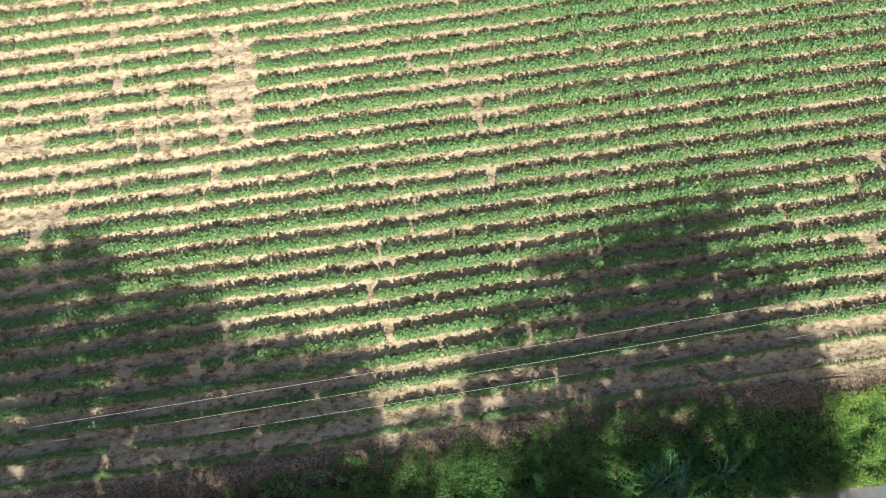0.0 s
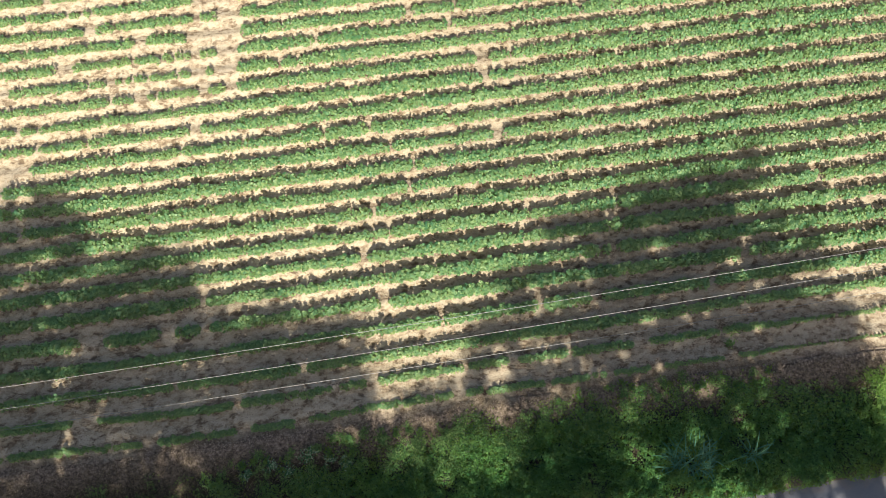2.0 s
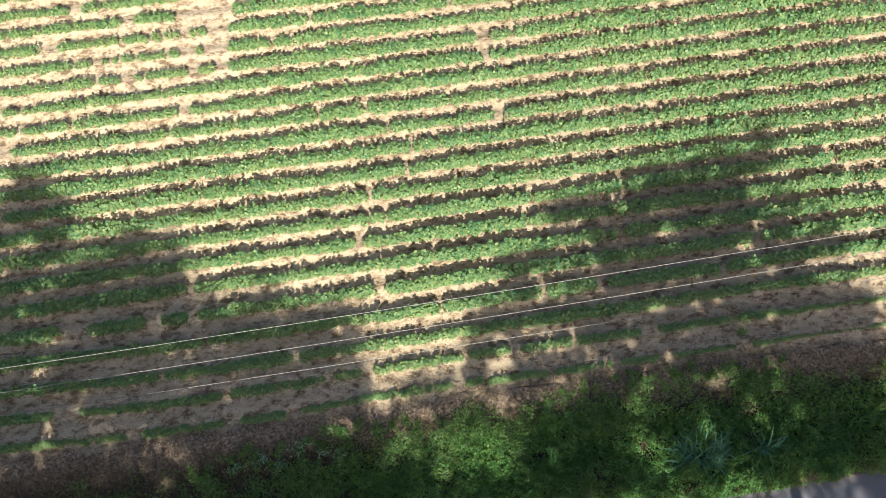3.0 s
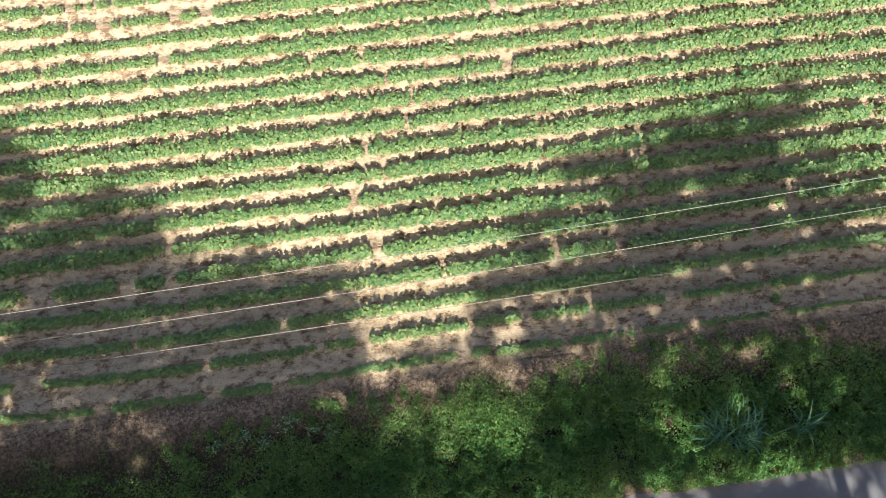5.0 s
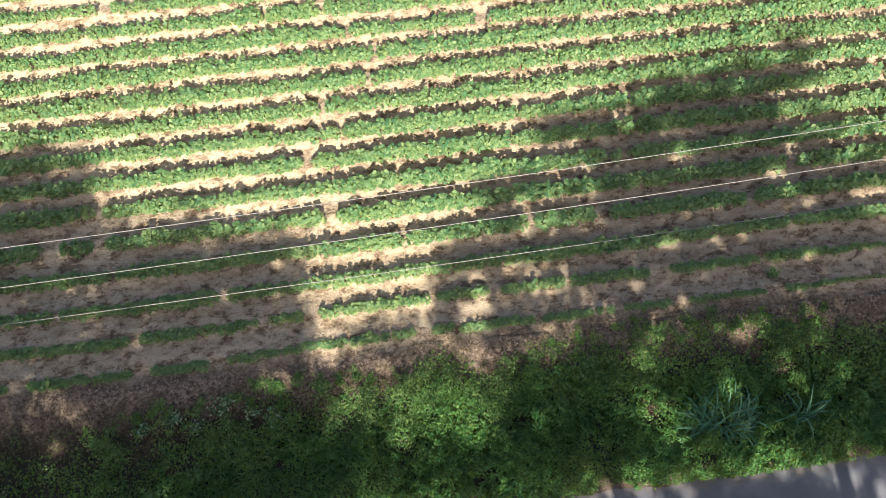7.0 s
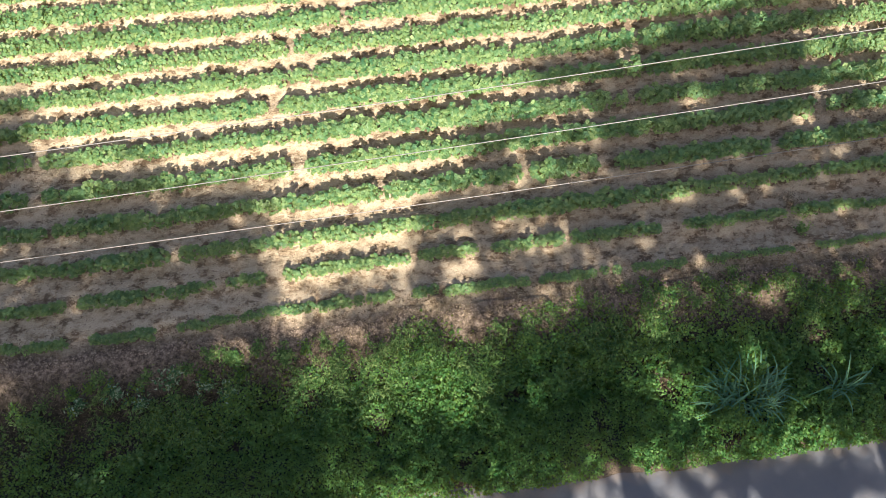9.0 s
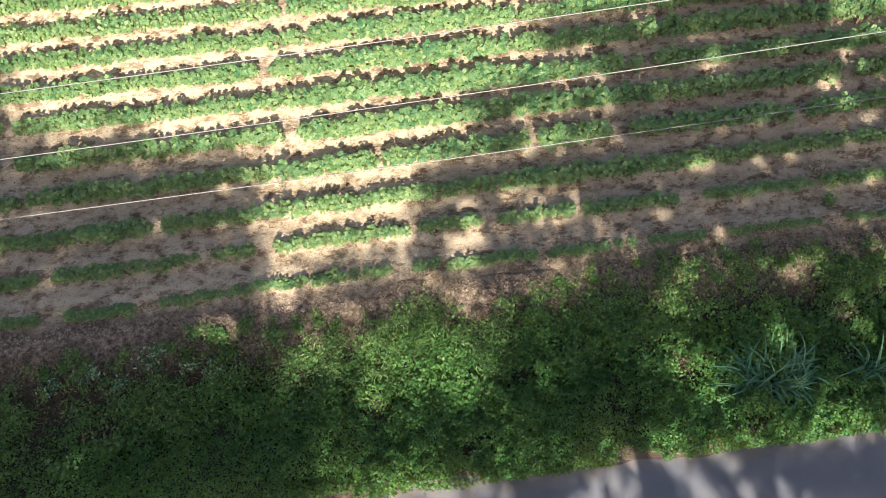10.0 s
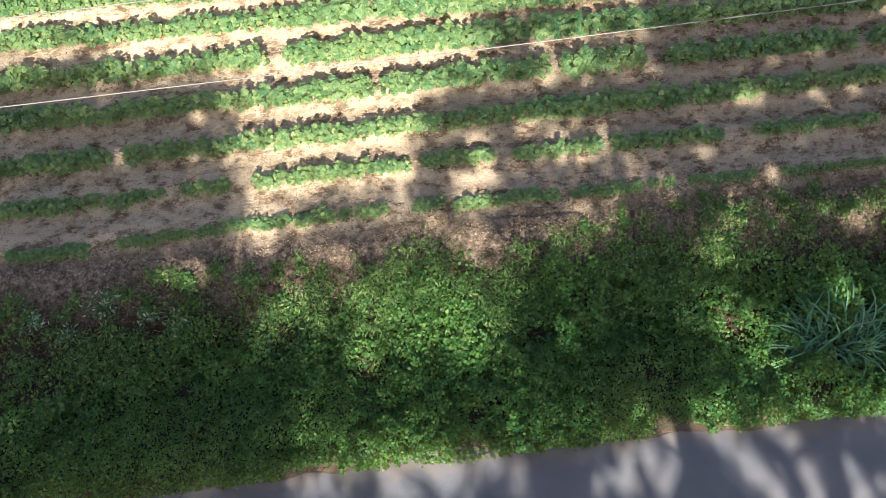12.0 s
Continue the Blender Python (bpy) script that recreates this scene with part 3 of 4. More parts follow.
def bright_grass():
    """A stretch of short yellow-green grass and clover-like weeds beyond the trees' shade."""
    rng = np.random.default_rng(18)
    n = 60000
    x, y = rng.uniform(15.5, 26, n), rng.uniform(ROAD_N, -1.2, n)
    keep = rng.uniform(0, 1, n) < smooth(x + 2.5 * (fbm(x, y, 0.8, 3, 99) - 0.5), 16.2, 17.6) * smooth(verge_top(x) + 0.3 - y, -0.2, 0.3) * (0.35 + 0.65 * smooth(fbm(x, y, 0.4, 2, 101), 0.3, 0.55))
    x, y = x[keep], y[keep]
    n = len(x)
    lump = smooth(fbm(x, y, 0.5, 2, 71), 0.25, 0.7)
    p = np.stack([x, y, land(x, y) + 0.12 + 0.42 * lump * rng.uniform(0.4, 1.0, n)], -1)
    v, f = scatter_leaves(KITE * (0.6, 1, 1), KITE_F, p, rng.uniform(0.05, 0.12, n), rng.uniform(0, 6.28, n), rng.normal(0.0, 0.45, n), rng.normal(0, 0.4, n))
    ob = new("short_grass", mesh_arrays("short_grass", v, f, M_BRIGHT))
    tagged(ob, "bright yellow-green short grass and weeds beside the road", "grass", kind="stuff")


bright_grass()


def dry_grass():
    rng = np.random.default_rng(13)
    n = 150000
    x, y = rng.uniform(-18, 20, n), rng.uniform(-4.9, -0.1, n)
    top = verge_top(x)
    want = 1.3 * smooth(top + 1.0 - y, 0, 0.4) * (1 - smooth(top - y, 0.4, 1.2)) + 0.25 * smooth(0.45 - fbm(x, y, 1.1, 3, 61), 0, 0.15) + 0.25 * (1 - growth(x, y)) + 0.5 * (1 - smooth(np.abs(y - ROAD_N), 0.1, 0.4))
    keep = rng.uniform(0, 1, n) < want * (0.35 + fbm(x, y, 0.7, 2, 91))
    x, y = x[keep], y[keep]
    n = len(x)
    p = np.stack([x, y, land(x, y) + 0.005], -1)
    thin = LANCE * (0.3, 1, 1)
    v, f = scatter_leaves(thin, LANCE_F, p, rng.uniform(0.05, 0.17, n), rng.uniform(0, 6.28, n), rng.normal(-0.35, 0.4, n), rng.normal(0, 0.5, n))
    ob = new("dry_grass", mesh_arrays("dry_grass", v, f, M_DRY))
    tagged(ob, "dead reddish-brown grass and stalks on bare field edge", "dry grass", kind="stuff")


def clods():
    rng = np.random.default_rng(14)
    n = 16000
    x, y = rng.uniform(-14, 18, n), -0.8 + 9.8 * rng.uniform(0, 1, n) ** 1.6
    s = rng.uniform(0.008, 0.03, n) ** 1.0 * (1 + 0.6 * (rng.uniform(0, 1, n) > 0.94))
    octa = np.array([(1, 0, -.5), (0, 1, -.5), (-1, 0, -.5), (0, -1, -.5), (0, 0, .8)])
    of = np.array([(0, 1, 4), (1, 2, 4), (2, 3, 4), (3, 0, 4)])
    v = octa[None] * s[:, None, None] * rng.uniform(0.6, 1.3, (n, 5, 1))
    v = turn_z(v, rng.uniform(0, 6.28, n)[:, None]) + np.stack([x, y, land(x, y) + 0.3 * s], -1)[:, None]
    f = of[None] + (np.arange(n) * 5)[:, None, None]
    ob = new("soil_clods", mesh_arrays("soil_clods", v.reshape(-1, 3), f.reshape(-1, 3), M_CLOD))
    tagged(ob, "loose crumbs and clods of dry sandy soil", "soil clods", kind="stuff")


def field_litter():
    """Dead leaves and straw lying between the rows, thicker near the verge."""
    rng = np.random.default_rng(15)
    n = 60000
    x, y = rng.uniform(-16, 20, n), rng.uniform(-1.6, 12, n)
    keep = rng.uniform(0, 1, n) < (0.05 + 0.25 * (1 - smooth(y, 0.0, 4.0)) + 0.6 * (1 - smooth(y, -0.5, 0.4))) * smooth(fbm(x, y, 0.8, 3, 95), 0.36, 0.6)
    x, y = x[keep], y[keep]
    n = len(x)
    p = np.stack([x, y, land(x, y) + 0.012], -1)
    slim = KITE * (0.7, 1, 1)
    v, f = scatter_leaves(slim, KITE_F, p, rng.uniform(0.02, 0.065, n), rng.uniform(0, 6.28, n), rng.normal(0, 0.25, n), rng.normal(0, 0.3, n))
    ob = new("dead_leaves", mesh_arrays("dead_leaves", v, f, M_LITTER))
    tagged(ob, "dead brown leaves and straw scattered between the rows", "leaf litter", kind="stuff")


field_litter()
creeper()
lance_weeds()
dry_grass()
clods()


def blade_mesh(rng, length):
    """An arching grass blade along +y from the root, as a folded strip."""
    n = 9
    lift, bend = rng.uniform(1.05, 1.45), rng.uniform(2.2, 3.5)
    v, f = [], []
    py, pz, ang = 0.0, 0.0, lift
    for i in range(n):
        q = i / (n - 1)
        w = 0.021 * (1 - q) ** 0.55 + 0.002
        v += [(-w, py, pz + 0.35 * w), (0, py, pz), (w, py, pz + 0.35 * w)]
        ang = lift - bend * q**1.3
        py += math.cos(ang) * length / (n - 1)
        pz += math.sin(ang) * length / (n - 1)
    for i in range(n - 1):
        for k in (0, 1):
            f.append((i * 3 + k, i * 3 + k + 1, i * 3 + k + 4, i * 3 + k + 3))
    return mesh_arrays("blade", np.array(v), np.array(f), M_BLADE, True)


def grass_clump(x, y, radius, blades, seed, label):
    rng = np.random.default_rng(seed)
    root = new("tall_grass_clump")
    root.location = (x, y, float(land(x, y)))
    tagged(root, label, "grass clump", "tall grass clumps in the ditch")
    meshes = [blade_mesh(rng, rng.uniform(0.8, 1.35)) for _ in range(14)]
    for k in range(blades):
        b = part("blade", meshes[k % 14], root)
        a = rng.uniform(0, 6.28)
        r = radius * math.sqrt(rng.uniform(0, 1))
        b.matrix_basis = pose(r * math.cos(a), r * math.sin(a) * 0.8, 0, rng.normal(0, 12), rng.normal(0, 14), math.degrees(a) - 90 + rng.normal(0, 75)) @ Matrix.Scale(rng.uniform(0.75, 1.1), 4)


grass_clump(9.95, -3.72, 0.72, 300, 3, "large clump of arching blue-green tall grass by the road")
grass_clump(12.2, -3.75, 0.22, 36, 4, "small clump of arching tall grass among creeping weeds")


def weed_bush(x, y, height, radius, leaves, mat, seed, label, lance=True):
    rng = np.random.default_rng(seed)
    root = new("weed_bush")
    root.location = (x, y, float(land(x, y)))
    tagged(root, label, "weed", "single weed bushes of the verge")
    pieces, tips = [], []
    for k in range(7):
        a, r = rng.uniform(0, 6.28), radius * rng.uniform(0.4, 1)
        e = (r * math.cos(a), r * math.sin(a), height * rng.uniform(0.7, 1.0))
        pieces.append(tube([(0, 0, -0.02), (e[0] * 0.4, e[1] * 0.4, e[2] * 0.55), e], [0.009, 0.006, 0.003], 5))
        tips.append(e)
    part("stem", mesh_arrays("stem", *joined(pieces), M_STEM), root)
    t = np.array(tips)[rng.integers(len(tips), size=leaves)]
    q = rng.uniform(0.35, 1.05, leaves)[:, None]
    p = t * np.concatenate([q * (0.4 + 0.6 * q), q * (0.4 + 0.6 * q), q], 1) + rng.normal(0, 0.05, (leaves, 3))
    a = rng.uniform(0, 6.28, leaves)
    shape, faces, size = (LANCE * (1.5, 1, 1), LANCE_F, (0.07, 0.13)) if lance else (ROUND, ROUND_F, (0.05, 0.10))
    v, f = scatter_leaves(shape, faces, p, rng.uniform(*size, leaves) * min(1.0, 0.35 + 1.8 * radius), a, rng.normal(0.2, 0.4, leaves), rng.normal(0, 0.3, leaves))
    part("leaves", mesh_arrays("leaves", v, f, mat), root)


for k, (bx, by, bh, br) in enumerate([(-3.65, -1.6, .75, .35), (-5.0, -1.75, .6, .35), (-2.3, -1.95, .5, .3), (-4.4, -1.9, .55, .3), (-5.9, -1.9, .5, .3), (-2.9, -1.75, .4, .25)]):
    weed_bush(bx, by, bh, br, 150, M_PALE, 200 + k, "silvery-leaved weed bush at the field edge")
for k, (bx, by, bh, br) in enumerate([(1.2, -1.5, .6, .4), (2.0, -1.35, .55, .35), (2.7, -1.6, .6, .4), (4.3, -1.3, .5, .35), (5.0, -1.5, .5, .4), (3.4, -2.0, .5, .4),
                                      (0.2, -1.6, .5, .35), (6.6, -1.6, .45, .35), (9.3, -1.2, .4, .3), (10.4, -1.0, .35, .3), (8.0, -1.4, .45, .3), (-0.6, -2.0, .5, .35)]):
    weed_bush(bx, by, bh, br, 170, M_LANCE, 230 + k, "pale green narrow-leaved weed bush in the verge")
for k, (bx, by, bh, br) in enumerate([(-5.57, -3.7, .5, .35), (-4.6, -3.4, .45, .35), (-1.0, -1.3, .3, .25), (-2.2, -1.2, .25, .25), (12.4, .35, .3, .2)]):
    weed_bush(bx, by, bh, br, 130, M_LANCE, 260 + k, "yellow-green broad-leaved weed bush", False)

for k, (bx, by, bh, br) in enumerate([(-2.8, -1.02, .28, .34), (-2.25, -1.08, .3, .36), (-1.6, -1.05, .24, .3), (-3.3, -1.3, .26, .3), (-.9, -1.2, .26, .3), (-4.3, -1.4, .24, .28), (-5.4, -1.35, .26, .3), (.0, -1.05, .22, .26)]):
    weed_bush(bx, by, bh, br, 150, M_LANCE, 280 + k, "low dull green weed bush on brown thatch")
for k, (bx, by, bh, br) in enumerate([(12.35, 1.2, .4, .34), (-12.0, 1.7, .35, .3), (-11.3, 1.25, .35, .3), (-11.0, .55, .3, .28), (7.35, -.45, .3, .16)]):
    weed_bush(bx, by, bh, br, 110, M_LITTER, 380 + k, "pale dry yellow-brown weed standing in the crop")
for k, (bx, by, bh, br) in enumerate([(12.65, .85, .3, .3), (11.7, -1.3, .3, .3), (12.95, -.87, .28, .26), (11.5, -.9, .3, .3), (9.6, -.75, .25, .3), (8.6, -.85, .28, .34), (10.3, -.6, .25, .26), (8.1, -1.0, .3, .3)]):
    weed_bush(bx, by, bh, br, 140, M_LANCE, 390 + k, "yellow-green low weed on brown thatch")
# seedlings and small weeds standing on the brown thatch
_rng = np.random.default_rng(77)
for k in range(70):
    bx = _rng.uniform(-7.5, 1.5) if k < 40 else _rng.uniform(5.5, 14)
    by = float(verge_top(np.array(bx))) + _rng.uniform(-0.35, 0.5)
    green = _rng.uniform() < 0.5
    weed_bush(bx, by, _rng.uniform(.12, .32), _rng.uniform(.12, .26), int(_rng.integers(45, 100)), M_CREEPER if green else M_LANCE, 300 + k,
              "small dark green weed on brown thatch" if green else "small narrow-leaved weed on brown thatch", not green)


# ---- overhead wires ----
def overhead():
    """Three slack cables over one another, lowest west of the view, on poles outside it."""
    low, x0, x1 = -20.0, -68.0, 28.0
    cables = ((7.295, 0.336, 0.00117), (5.862, 0.118, 0.00122), (4.372, -0.110, 0.00092))
    for xp in (x0, x1):
        pole = new("utility_pole")
        pole.location = (xp, 0.16 + 0.0077 * xp - 0.5, float(land(xp, -0.3)))
        tagged(pole, "weathered wooden utility pole at the field edge", "utility pole", "poles of the overhead line")
        part("shaft", mesh_arrays("shaft", *tube([(0, 0, -0.8), (0, 0, 5), (0, 0, 10.9)], [0.17, 0.15, 0.11], 14), M_POLE, True), pole)
        for h, dy, sag in cables:
            top = h + sag * (xp - low) ** 2
            part("insulator", mesh_arrays("insulator", *tube([(0, 0.10, top - 0.05), (0, dy + 0.34, top - 0.05), (0, dy + 0.34, top + 0.02)], [0.02, 0.045, 0.03], 10), M_CERAMIC, True), pole)
    for h, dy, sag in cables:
        xs = np.linspace(x0, x1, 90)
        path = [(x, dy + 0.0077 * x, h + sag * (x - low) ** 2) for x in xs]
        ob = new("overhead_wire", mesh_arrays("overhead_wire", *tube(path, [0.0088] * 90, 8), M_WIRE, True))
        tagged(ob, "thin pale overhead cable strung along the field edge", "cable", "cables of the overhead line")


overhead()


# ---- trees across the road, whose shade falls on the field ----
def boughs_of(trunk, boughs, gaps, rng):
    """Sprays of leaves of one crown. A bough is given by where its shade falls: x, y, half width, half depth, density, openness.
    A gap lets the light through to x, y within a radius."""
    rise, drift = math.tan(radians(SUN_EL)), SUN_TO.x / SUN_TO.y
    clumps, leaves = [], []
    for bx, by, rx, ry, dens, lace in boughs:
        n_c = max(8, int(13.0 * rx * ry * dens))
        a, r = rng.uniform(0, 6.28, n_c), np.sqrt(rng.uniform(0, 1, n_c)) * (1 + 0.08 * rng.normal(0, 1, n_c))
        gx, gy = bx + rx * r * np.cos(a), by + ry * r * np.sin(a)
        cy = trunk[1] + rng.uniform(-1.7, 1.7, n_c)
        c = np.stack([gx - drift * (gy - cy), cy, (gy - cy) * rise], -1)
        clumps += [tuple(q) for q in c[:: 3]]
        n_l = int(900 * rx * ry * dens)
        p = c[rng.integers(n_c, size=n_l)] + rng.normal(0, 1, (n_l, 3)) * (0.30, 0.30, 0.24)
        far = p[:, 2] / rise
        lx, ly = p[:, 0] + drift * far, p[:, 1] + far
        limit = 0.20 + 0.30 * lace
        free = rng.uniform(0, 1, n_l) < smooth(fbm(lx, ly / 1.5, 0.62, 2, 140), limit - 0.07, limit + 0.07)
        for hx, hy, hr in gaps:
            free &= (lx - hx) ** 2 + ((ly - hy) / 1.25) ** 2 > (hr * np.clip(rng.normal(1.05, 0.18, n_l), 0.5, 1.6)) ** 2
        leaves.append(p[free])
    return clumps, np.concatenate(leaves)


def roadside_tree(trunk, boughs, gaps=()):
    tx, ty = trunk
    rng = np.random.default_rng(int(1000 + 10 * tx - ty))
    clumps, p = boughs_of(trunk, boughs, gaps, rng)
    root = new("roadside_tree")
    z0 = float(land(tx, ty)) - 0.02
    root.location = (tx, ty, z0)
    tagged(root, "tall leafy roadside tree with an open uneven crown", "tree", "trees along the road")
    here = np.array([tx, ty, z0])
    p = p - here
    p = p[p[:, 2] > 1.6]
    top = p[:, 2].max() * 0.93
    q = np.linspace(0, 1, 9)
    bend = rng.normal(0, 0.35, 2)
    line = [(bend[0] * u * u, bend[1] * u * u, top * u) for u in q]
    part("trunk", mesh_arrays("trunk", *tube(line, [0.27 * (1 - 0.9 * u) + 0.015 for u in q], 12), M_BARK, True), root)
    for c in clumps:
        c = Vector(c) - Vector(here)
        if c.z < 2:
            continue
        zs = min(max(1.6, c.z - 0.7 * math.hypot(c.x, c.y)), top * 0.97)
        u = zs / top
        s = Vector((bend[0] * u * u, bend[1] * u * u, zs))
        w = 0.008 + 0.004 * (c - s).length
        part("limb", mesh_arrays("limb", *tube([s, s.lerp(c, 0.5) + Vector((0, 0, 0.2)), c], [w, w * 0.6, 0.008], 6), M_BARK, True), root)
    n = len(p)
    v, f = scatter_leaves(KITE, KITE_F, p, rng.uniform(0.10, 0.21, n), rng.uniform(0, 6.28, n), rng.normal(0.3, 0.6, n), rng.normal(0, 0.6, n))
    part("crown", mesh_arrays("crown", v, f, M_TREE), root)


# the row along the road, west to east
roadside_tree((-21.5, -14.0), [(-21.5, 5.0, 3.0, 4.5, .9, .2), (-22.0, -1.5, 3.2, 3.0, .8, .2)])
roadside_tree((-15.0, -13.6), [(-14.7, 8.0, 3.0, 2.6, 1.1, .15), (-18.4, 7.2, 2.4, 3.6, 1.0, .2), (-13.2, 9.8, 1.3, .9, .9, .2), (-16.0, 3.0, 3.4, 3.2, 1.0, .1), (-15.0, -1.2, 4.0, 2.4, .8, .2)],
              [(-15.3, 10.1, .5), (-11.1, 7.9, .4), (-12.6, 2.4, .25), (-15.7, .5, .3), (-14.4, .3, .25)])
roadside_tree((-9.6, -13.8), [(-9.7, 5.8, 2.1, 1.7, 1.1, .1), (-12.0, 4.0, 2.8, 2.4, 1.1, .1), (-8.3, 3.7, 2.2, 1.5, 1.1, .1), (-8.3, 6.2, 1.0, .9, 1.0, .15), (-10.8, .8, 3.8, 2.1, 1.3, .15)],
              [(-11.1, 7.9, .4), (-10.7, 3.7, .22), (-10.2, 5.5, .2), (-7.4, 2.5, .13), (-12.6, 2.4, .25), (-11.0, 1.5, .14), (-10.8, .7, .14), (-11.4, .5, .13), (-11.2, -.3, .13), (-9.3, -1.1, .15)])
roadside_tree((-5.2, -13.4), [(-5.3, 2.7, 2.6, 1.45, 1.25, .1), (-2.4, 2.9, 1.5, .95, 1.1, .25), (-1.2, 2.8, .6, .8, .7, .5), (-2.9, 1.2, 1.6, 1.1, 1.2, .15), (-5.0, .3, 3.0, 1.5, 1.3, .1), (-1.9, .3, .7, .7, 1.0, .2), (-4.5, -.7, 3.2, 1.1, 1.1, .15), (-1.4, -.8, 1.1, .6, 1.1, .3)],
              [(-3.4, 4.4, .35), (-2.2, 4.35, .35), (-1.95, 2.55, .2), (-.9, 2.3, .3), (-3.5, 1.8, .13), (-2.1, 1.5, .13), (-3.6, 1.6, .1), (-.4, .5, .3), (0, 0, .3)])
roadside_tree((6.5, -13.5), [(8.2, 5.7, 1.7, 1.2, .95, .3), (5.4, 4.0, 1.7, 1.0, .75, .5), (4.1, 2.4, 1.5, 1.1, .8, .5), (6.9, 2.5, 1.7, 1.3, 1.0, .35), (4.4, .6, 1.8, 1.1, .85, .5), (7.4, .4, 1.9, 1.2, 1.0, .4), (4.6, -.7, 2.2, .6, .3, .7), (2.9, .4, .8, .8, .7, .45), (1.7, -.1, 1.0, .45, .45, .55), (.4, .1, 1.1, .5, .4, .6)],
              [(3.8, 4.1, .36), (3.15, 3.7, .36), (5.5, 3.9, .28), (5.9, 3.2, .28), (5.4, 2.85, .28), (6.5, 3.15, .2), (4.8, 1.6, .22), (3.95, 1.3, .2), (5.45, 1.1, .25), (6.55, 1.27, .25), (3.95, .48, .2), (3.6, .4, .22),
               (7.9, 2.7, .2), (9.1, 6.3, .25), (6.2, 5.4, .3), (7.34, -.03, .24), (7.37, -.42, .22), (8.4, .5, .22), (2.2, 1.0, .3), (2.1, 2.5, .5), (2.7, -.5, .2), (6.8, .3, .2), (5.0, -.9, .3), (6.2, -.8, .28), (4.2, -1.0, .3), (5.6, -.5, .22), (3.4, -.8, .3)])
roadside_tree((12.4, -13.8), [(11.5, 5.7, 2.6, 1.7, 1.3, .2), (14.5, 7.9, 1.0, 1.0, .9, .35), (13.1, 7.0, 1.2, .8, 1.0, .25), (10.5, 3.0, 2.8, 1.7, 1.5, .2), (13.0, 3.6, 2.1, 1.7, 1.2, .3), (10.6, .8, 2.3, 1.2, 1.4, .25), (13.0, .9, 1.7, 1.1, 1.2, .3), (9.2, -.4, 2.2, .7, 1.1, .3)],
              [(10.4, 2.7, .17), (11.4, 2.9, .19), (9.8, 1.6, .16), (11.0, 1.76, .2), (11.2, 1.46, .16), (9.64, -.15, .2), (10.4, .56, .15), (13.6, 3.4, .25), (14.2, 2.6, .3), (14.4, 6.3, .35), (12.7, .9, .3), (12.7, -.5, .25), (9.1, 6.3, .35)])
roadside_tree((16.0, -13.5), [(15.3, 4.3, 1.4, 1.5, .9, .4), (15.5, 2.0, 1.4, 1.4, 1.1, .35), (15.2, .1, 2.3, 1.3, 1.1, .3), (16.0, -1.0, 1.5, 1.1, 1.3, .1)],
              [(15.6, 4.3, .3), (15.8, 2.5, .35), (14.1, 3.4, .3), (16.4, 2.5, .3)])
# the row behind it
roadside_tree((-20.0, -19.5), [(-17.0, -4.4, 4.0, 2.0, .9, .2)])
roadside_tree((-13.0, -20.3), [(-11.5, -3.2, 3.2, 2.1, 1.6, .1), (-12.0, -6.2, 3.4, 1.2, .9, .3)], [(-12.0, -1.9, .25)])
roadside_tree((-6.0, -19.6), [(-6.5, -2.9, 3.2, 1.9, 2.0, 0), (-3.2, -3.1, 1.7, 1.8, 2.0, 0), (-1.7, -3.2, .8, 1.2, 1.3, .1), (-1.4, -4.4, 1.5, .8, 1.3, .1), (-4.4, -4.3, 2.6, 1.0, 2.0, 0), (-6.0, -6.4, 4.0, 1.3, 1.2, .2), (-2.0, -1.8, 1.1, .7, 1.2, .2), (.2, -1.1, 1.5, .4, .7, .45), (-2.35, -.75, .6, .45, 1.3, 0), (-.35, -2.95, .6, .4, .7, .2)],
              [(-8.3, -2.4, .25), (-5.3, -3.6, .25), (-1.4, -1.6, .13), (-.6, -1.85, .16)])
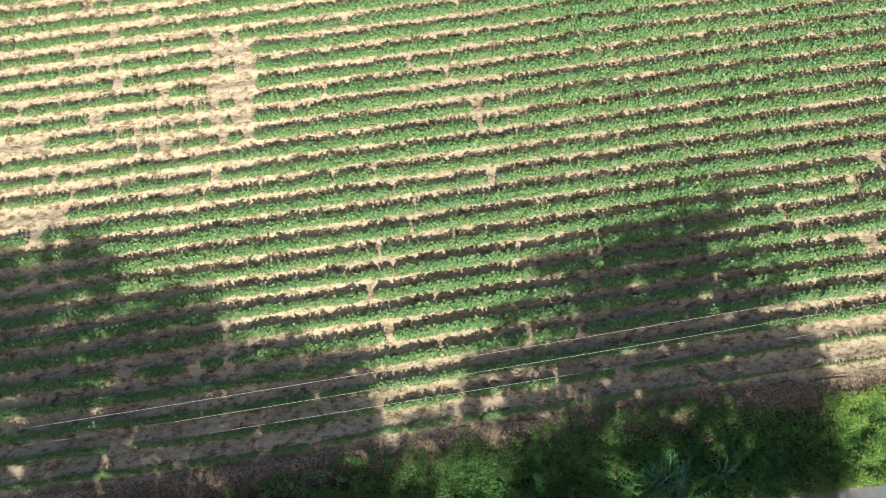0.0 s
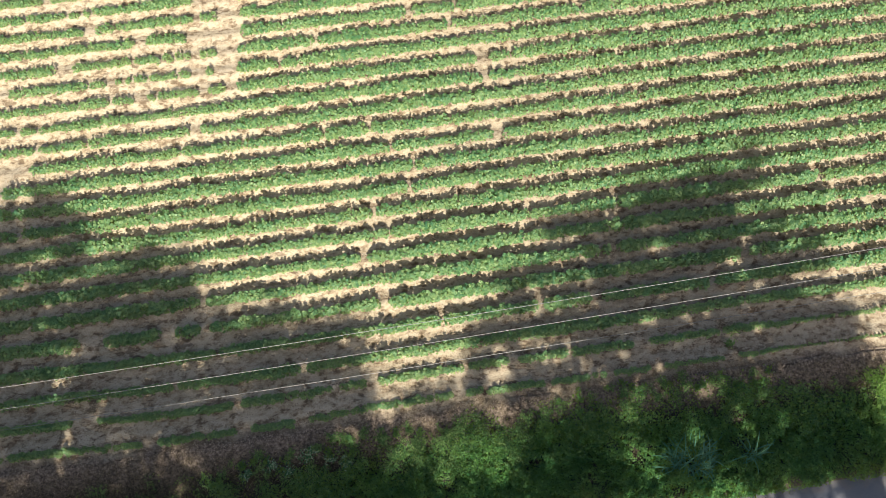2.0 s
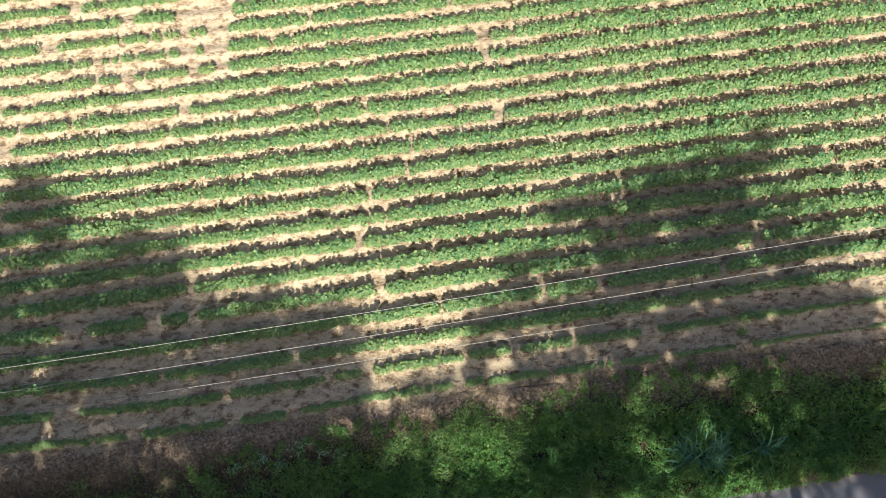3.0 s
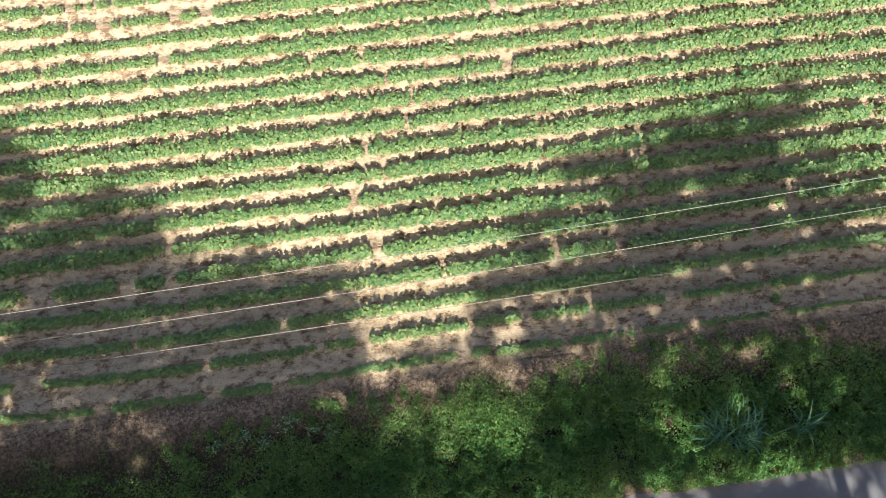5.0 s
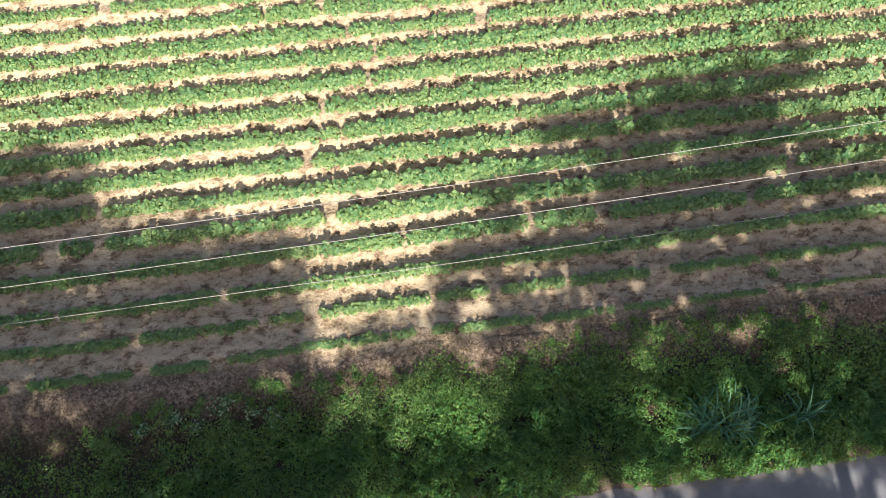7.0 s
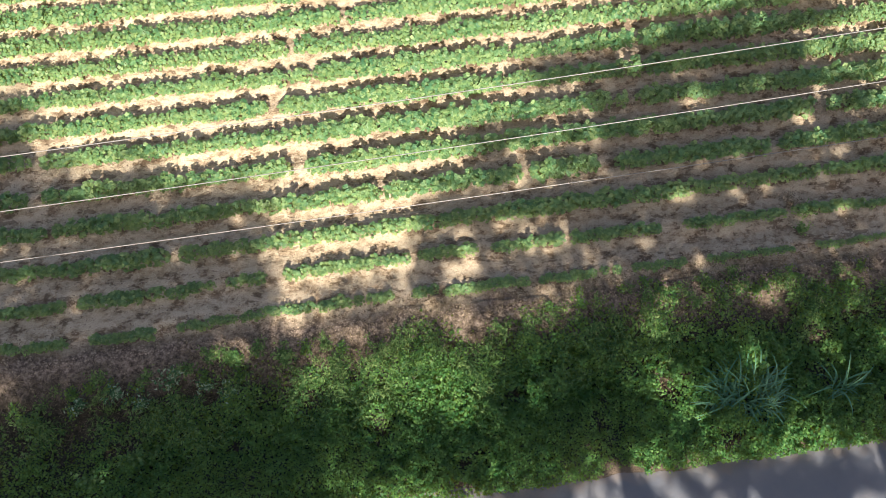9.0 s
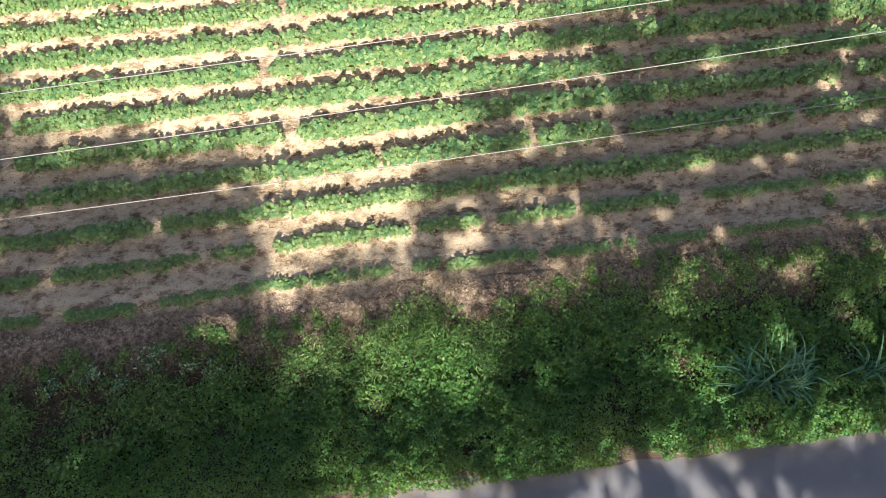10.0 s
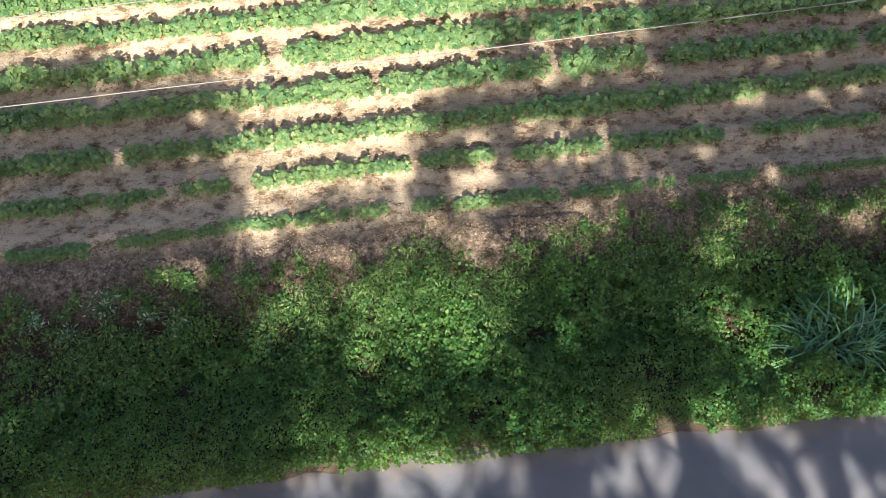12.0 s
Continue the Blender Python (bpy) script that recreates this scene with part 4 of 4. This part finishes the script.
roadside_tree((4.3, -20.4), [(4.2, -2.9, .8, .7, 1.4, .1), (5.8, -3.2, 1.3, 1.1, 1.5, .1), (4.5, -4.3, 2.0, .6, .9, .35), (3.6, -1.4, 1.5, .5, .4, .6), (2.6, -3.7, .9, .4, 1.1, .2), (.7, -3.65, 1.5, .35, 1.5, .1), (1.0, -2.3, 1.6, .9, .5, .5), (5.6, -1.9, 1.2, .7, .9, .4), (0.4, -6.5, 3.4, 1.2, 1.0, .42), (5.2, -6.3, 2.6, 1.2, 1.6, .36)],
              [(-.2, -2.35, .13), (.3, -2.15, .24), (.95, -1.75, .32), (1.7, -1.6, .35), (1.75, -2.35, .3), (1.05, -2.9, .25), (1.05, -3.2, .3), (2.0, -3.0, .25), (1.2, -4.5, .28), (1.5, -4.75, .36), (2.05, -4.65, .3), (.5, -4.2, .12),
               (3.1, -3.0, .3), (2.75, -2.3, .3), (3.9, -2.1, .25), (3.5, -2.64, .2), (4.86, -3.0, .15), (6.1, -2.5, .2), (2.2, -2.7, .3), (5.9, -4.45, .25), (6.4, -4.94, .22), (2.3, -5.13, .2), (3.1, -5.15, .22), (3.58, -5.4, .2), (3.62, -5.65, .2),
               (4.95, -5.7, .18), (5.45, -5.6, .2), (5.9, -5.35, .2), (6.4, -5.4, .2), (6.1, -5.8, .2), (1.5, -5.4, .3)])
roadside_tree((8.6, -19.8), [(7.5, -2.0, 1.7, .8, 1.2, .25), (10.0, -1.8, 1.8, 1.1, 1.4, .2), (9.9, -3.6, 1.2, 1.2, 1.0, .3), (7.1, -3.6, .9, .7, 1.2, .2), (7.6, -4.6, 1.1, .4, .5, .6), (9.6, -6.2, 2.4, 1.2, 1.6, .34)],
              [(8.05, -3.05, .48), (8.35, -3.4, .38), (8.45, -3.95, .25), (8.75, -4.4, .25), (9.05, -4.58, .25), (7.16, -2.82, .25), (8.1, -1.64, .33), (6.5, -2.5, .2), (6.95, -4.65, .25), (7.2, -4.8, .25), (8.2, -4.85, .3), (10.3, -2.6, .3), (10.35, -4.95, .25),
               (7.6, -5.55, .18), (7.8, -5.85, .22), (8.0, -6.05, .18), (8.52, -5.35, .18), (8.6, -5.9, .2), (8.7, -6.25, .18), (9.35, -6.05, .22), (9.4, -6.4, .22), (9.85, -6.25, .18)])
roadside_tree((15.0, -20.2), [(13.0, -3.0, 2.2, 1.7, 1.1, .3), (15.4, -3.0, 1.6, 1.8, 1.5, .1), (12.5, -1.0, 1.9, .8, 1.0, .35), (14.2, -6.2, 2.6, 1.2, 1.4, .36)],
              [(12.6, -1.5, .28), (13.0, -1.9, .28), (12.1, -2.1, .28), (13.7, -2.7, .25), (11.3, -4.7, .28), (10.4, -2.8, .25), (12.7, -5.2, .2), (12.9, -5.5, .22), (13.6, -6.0, .25), (14.7, -4.85, .2)])
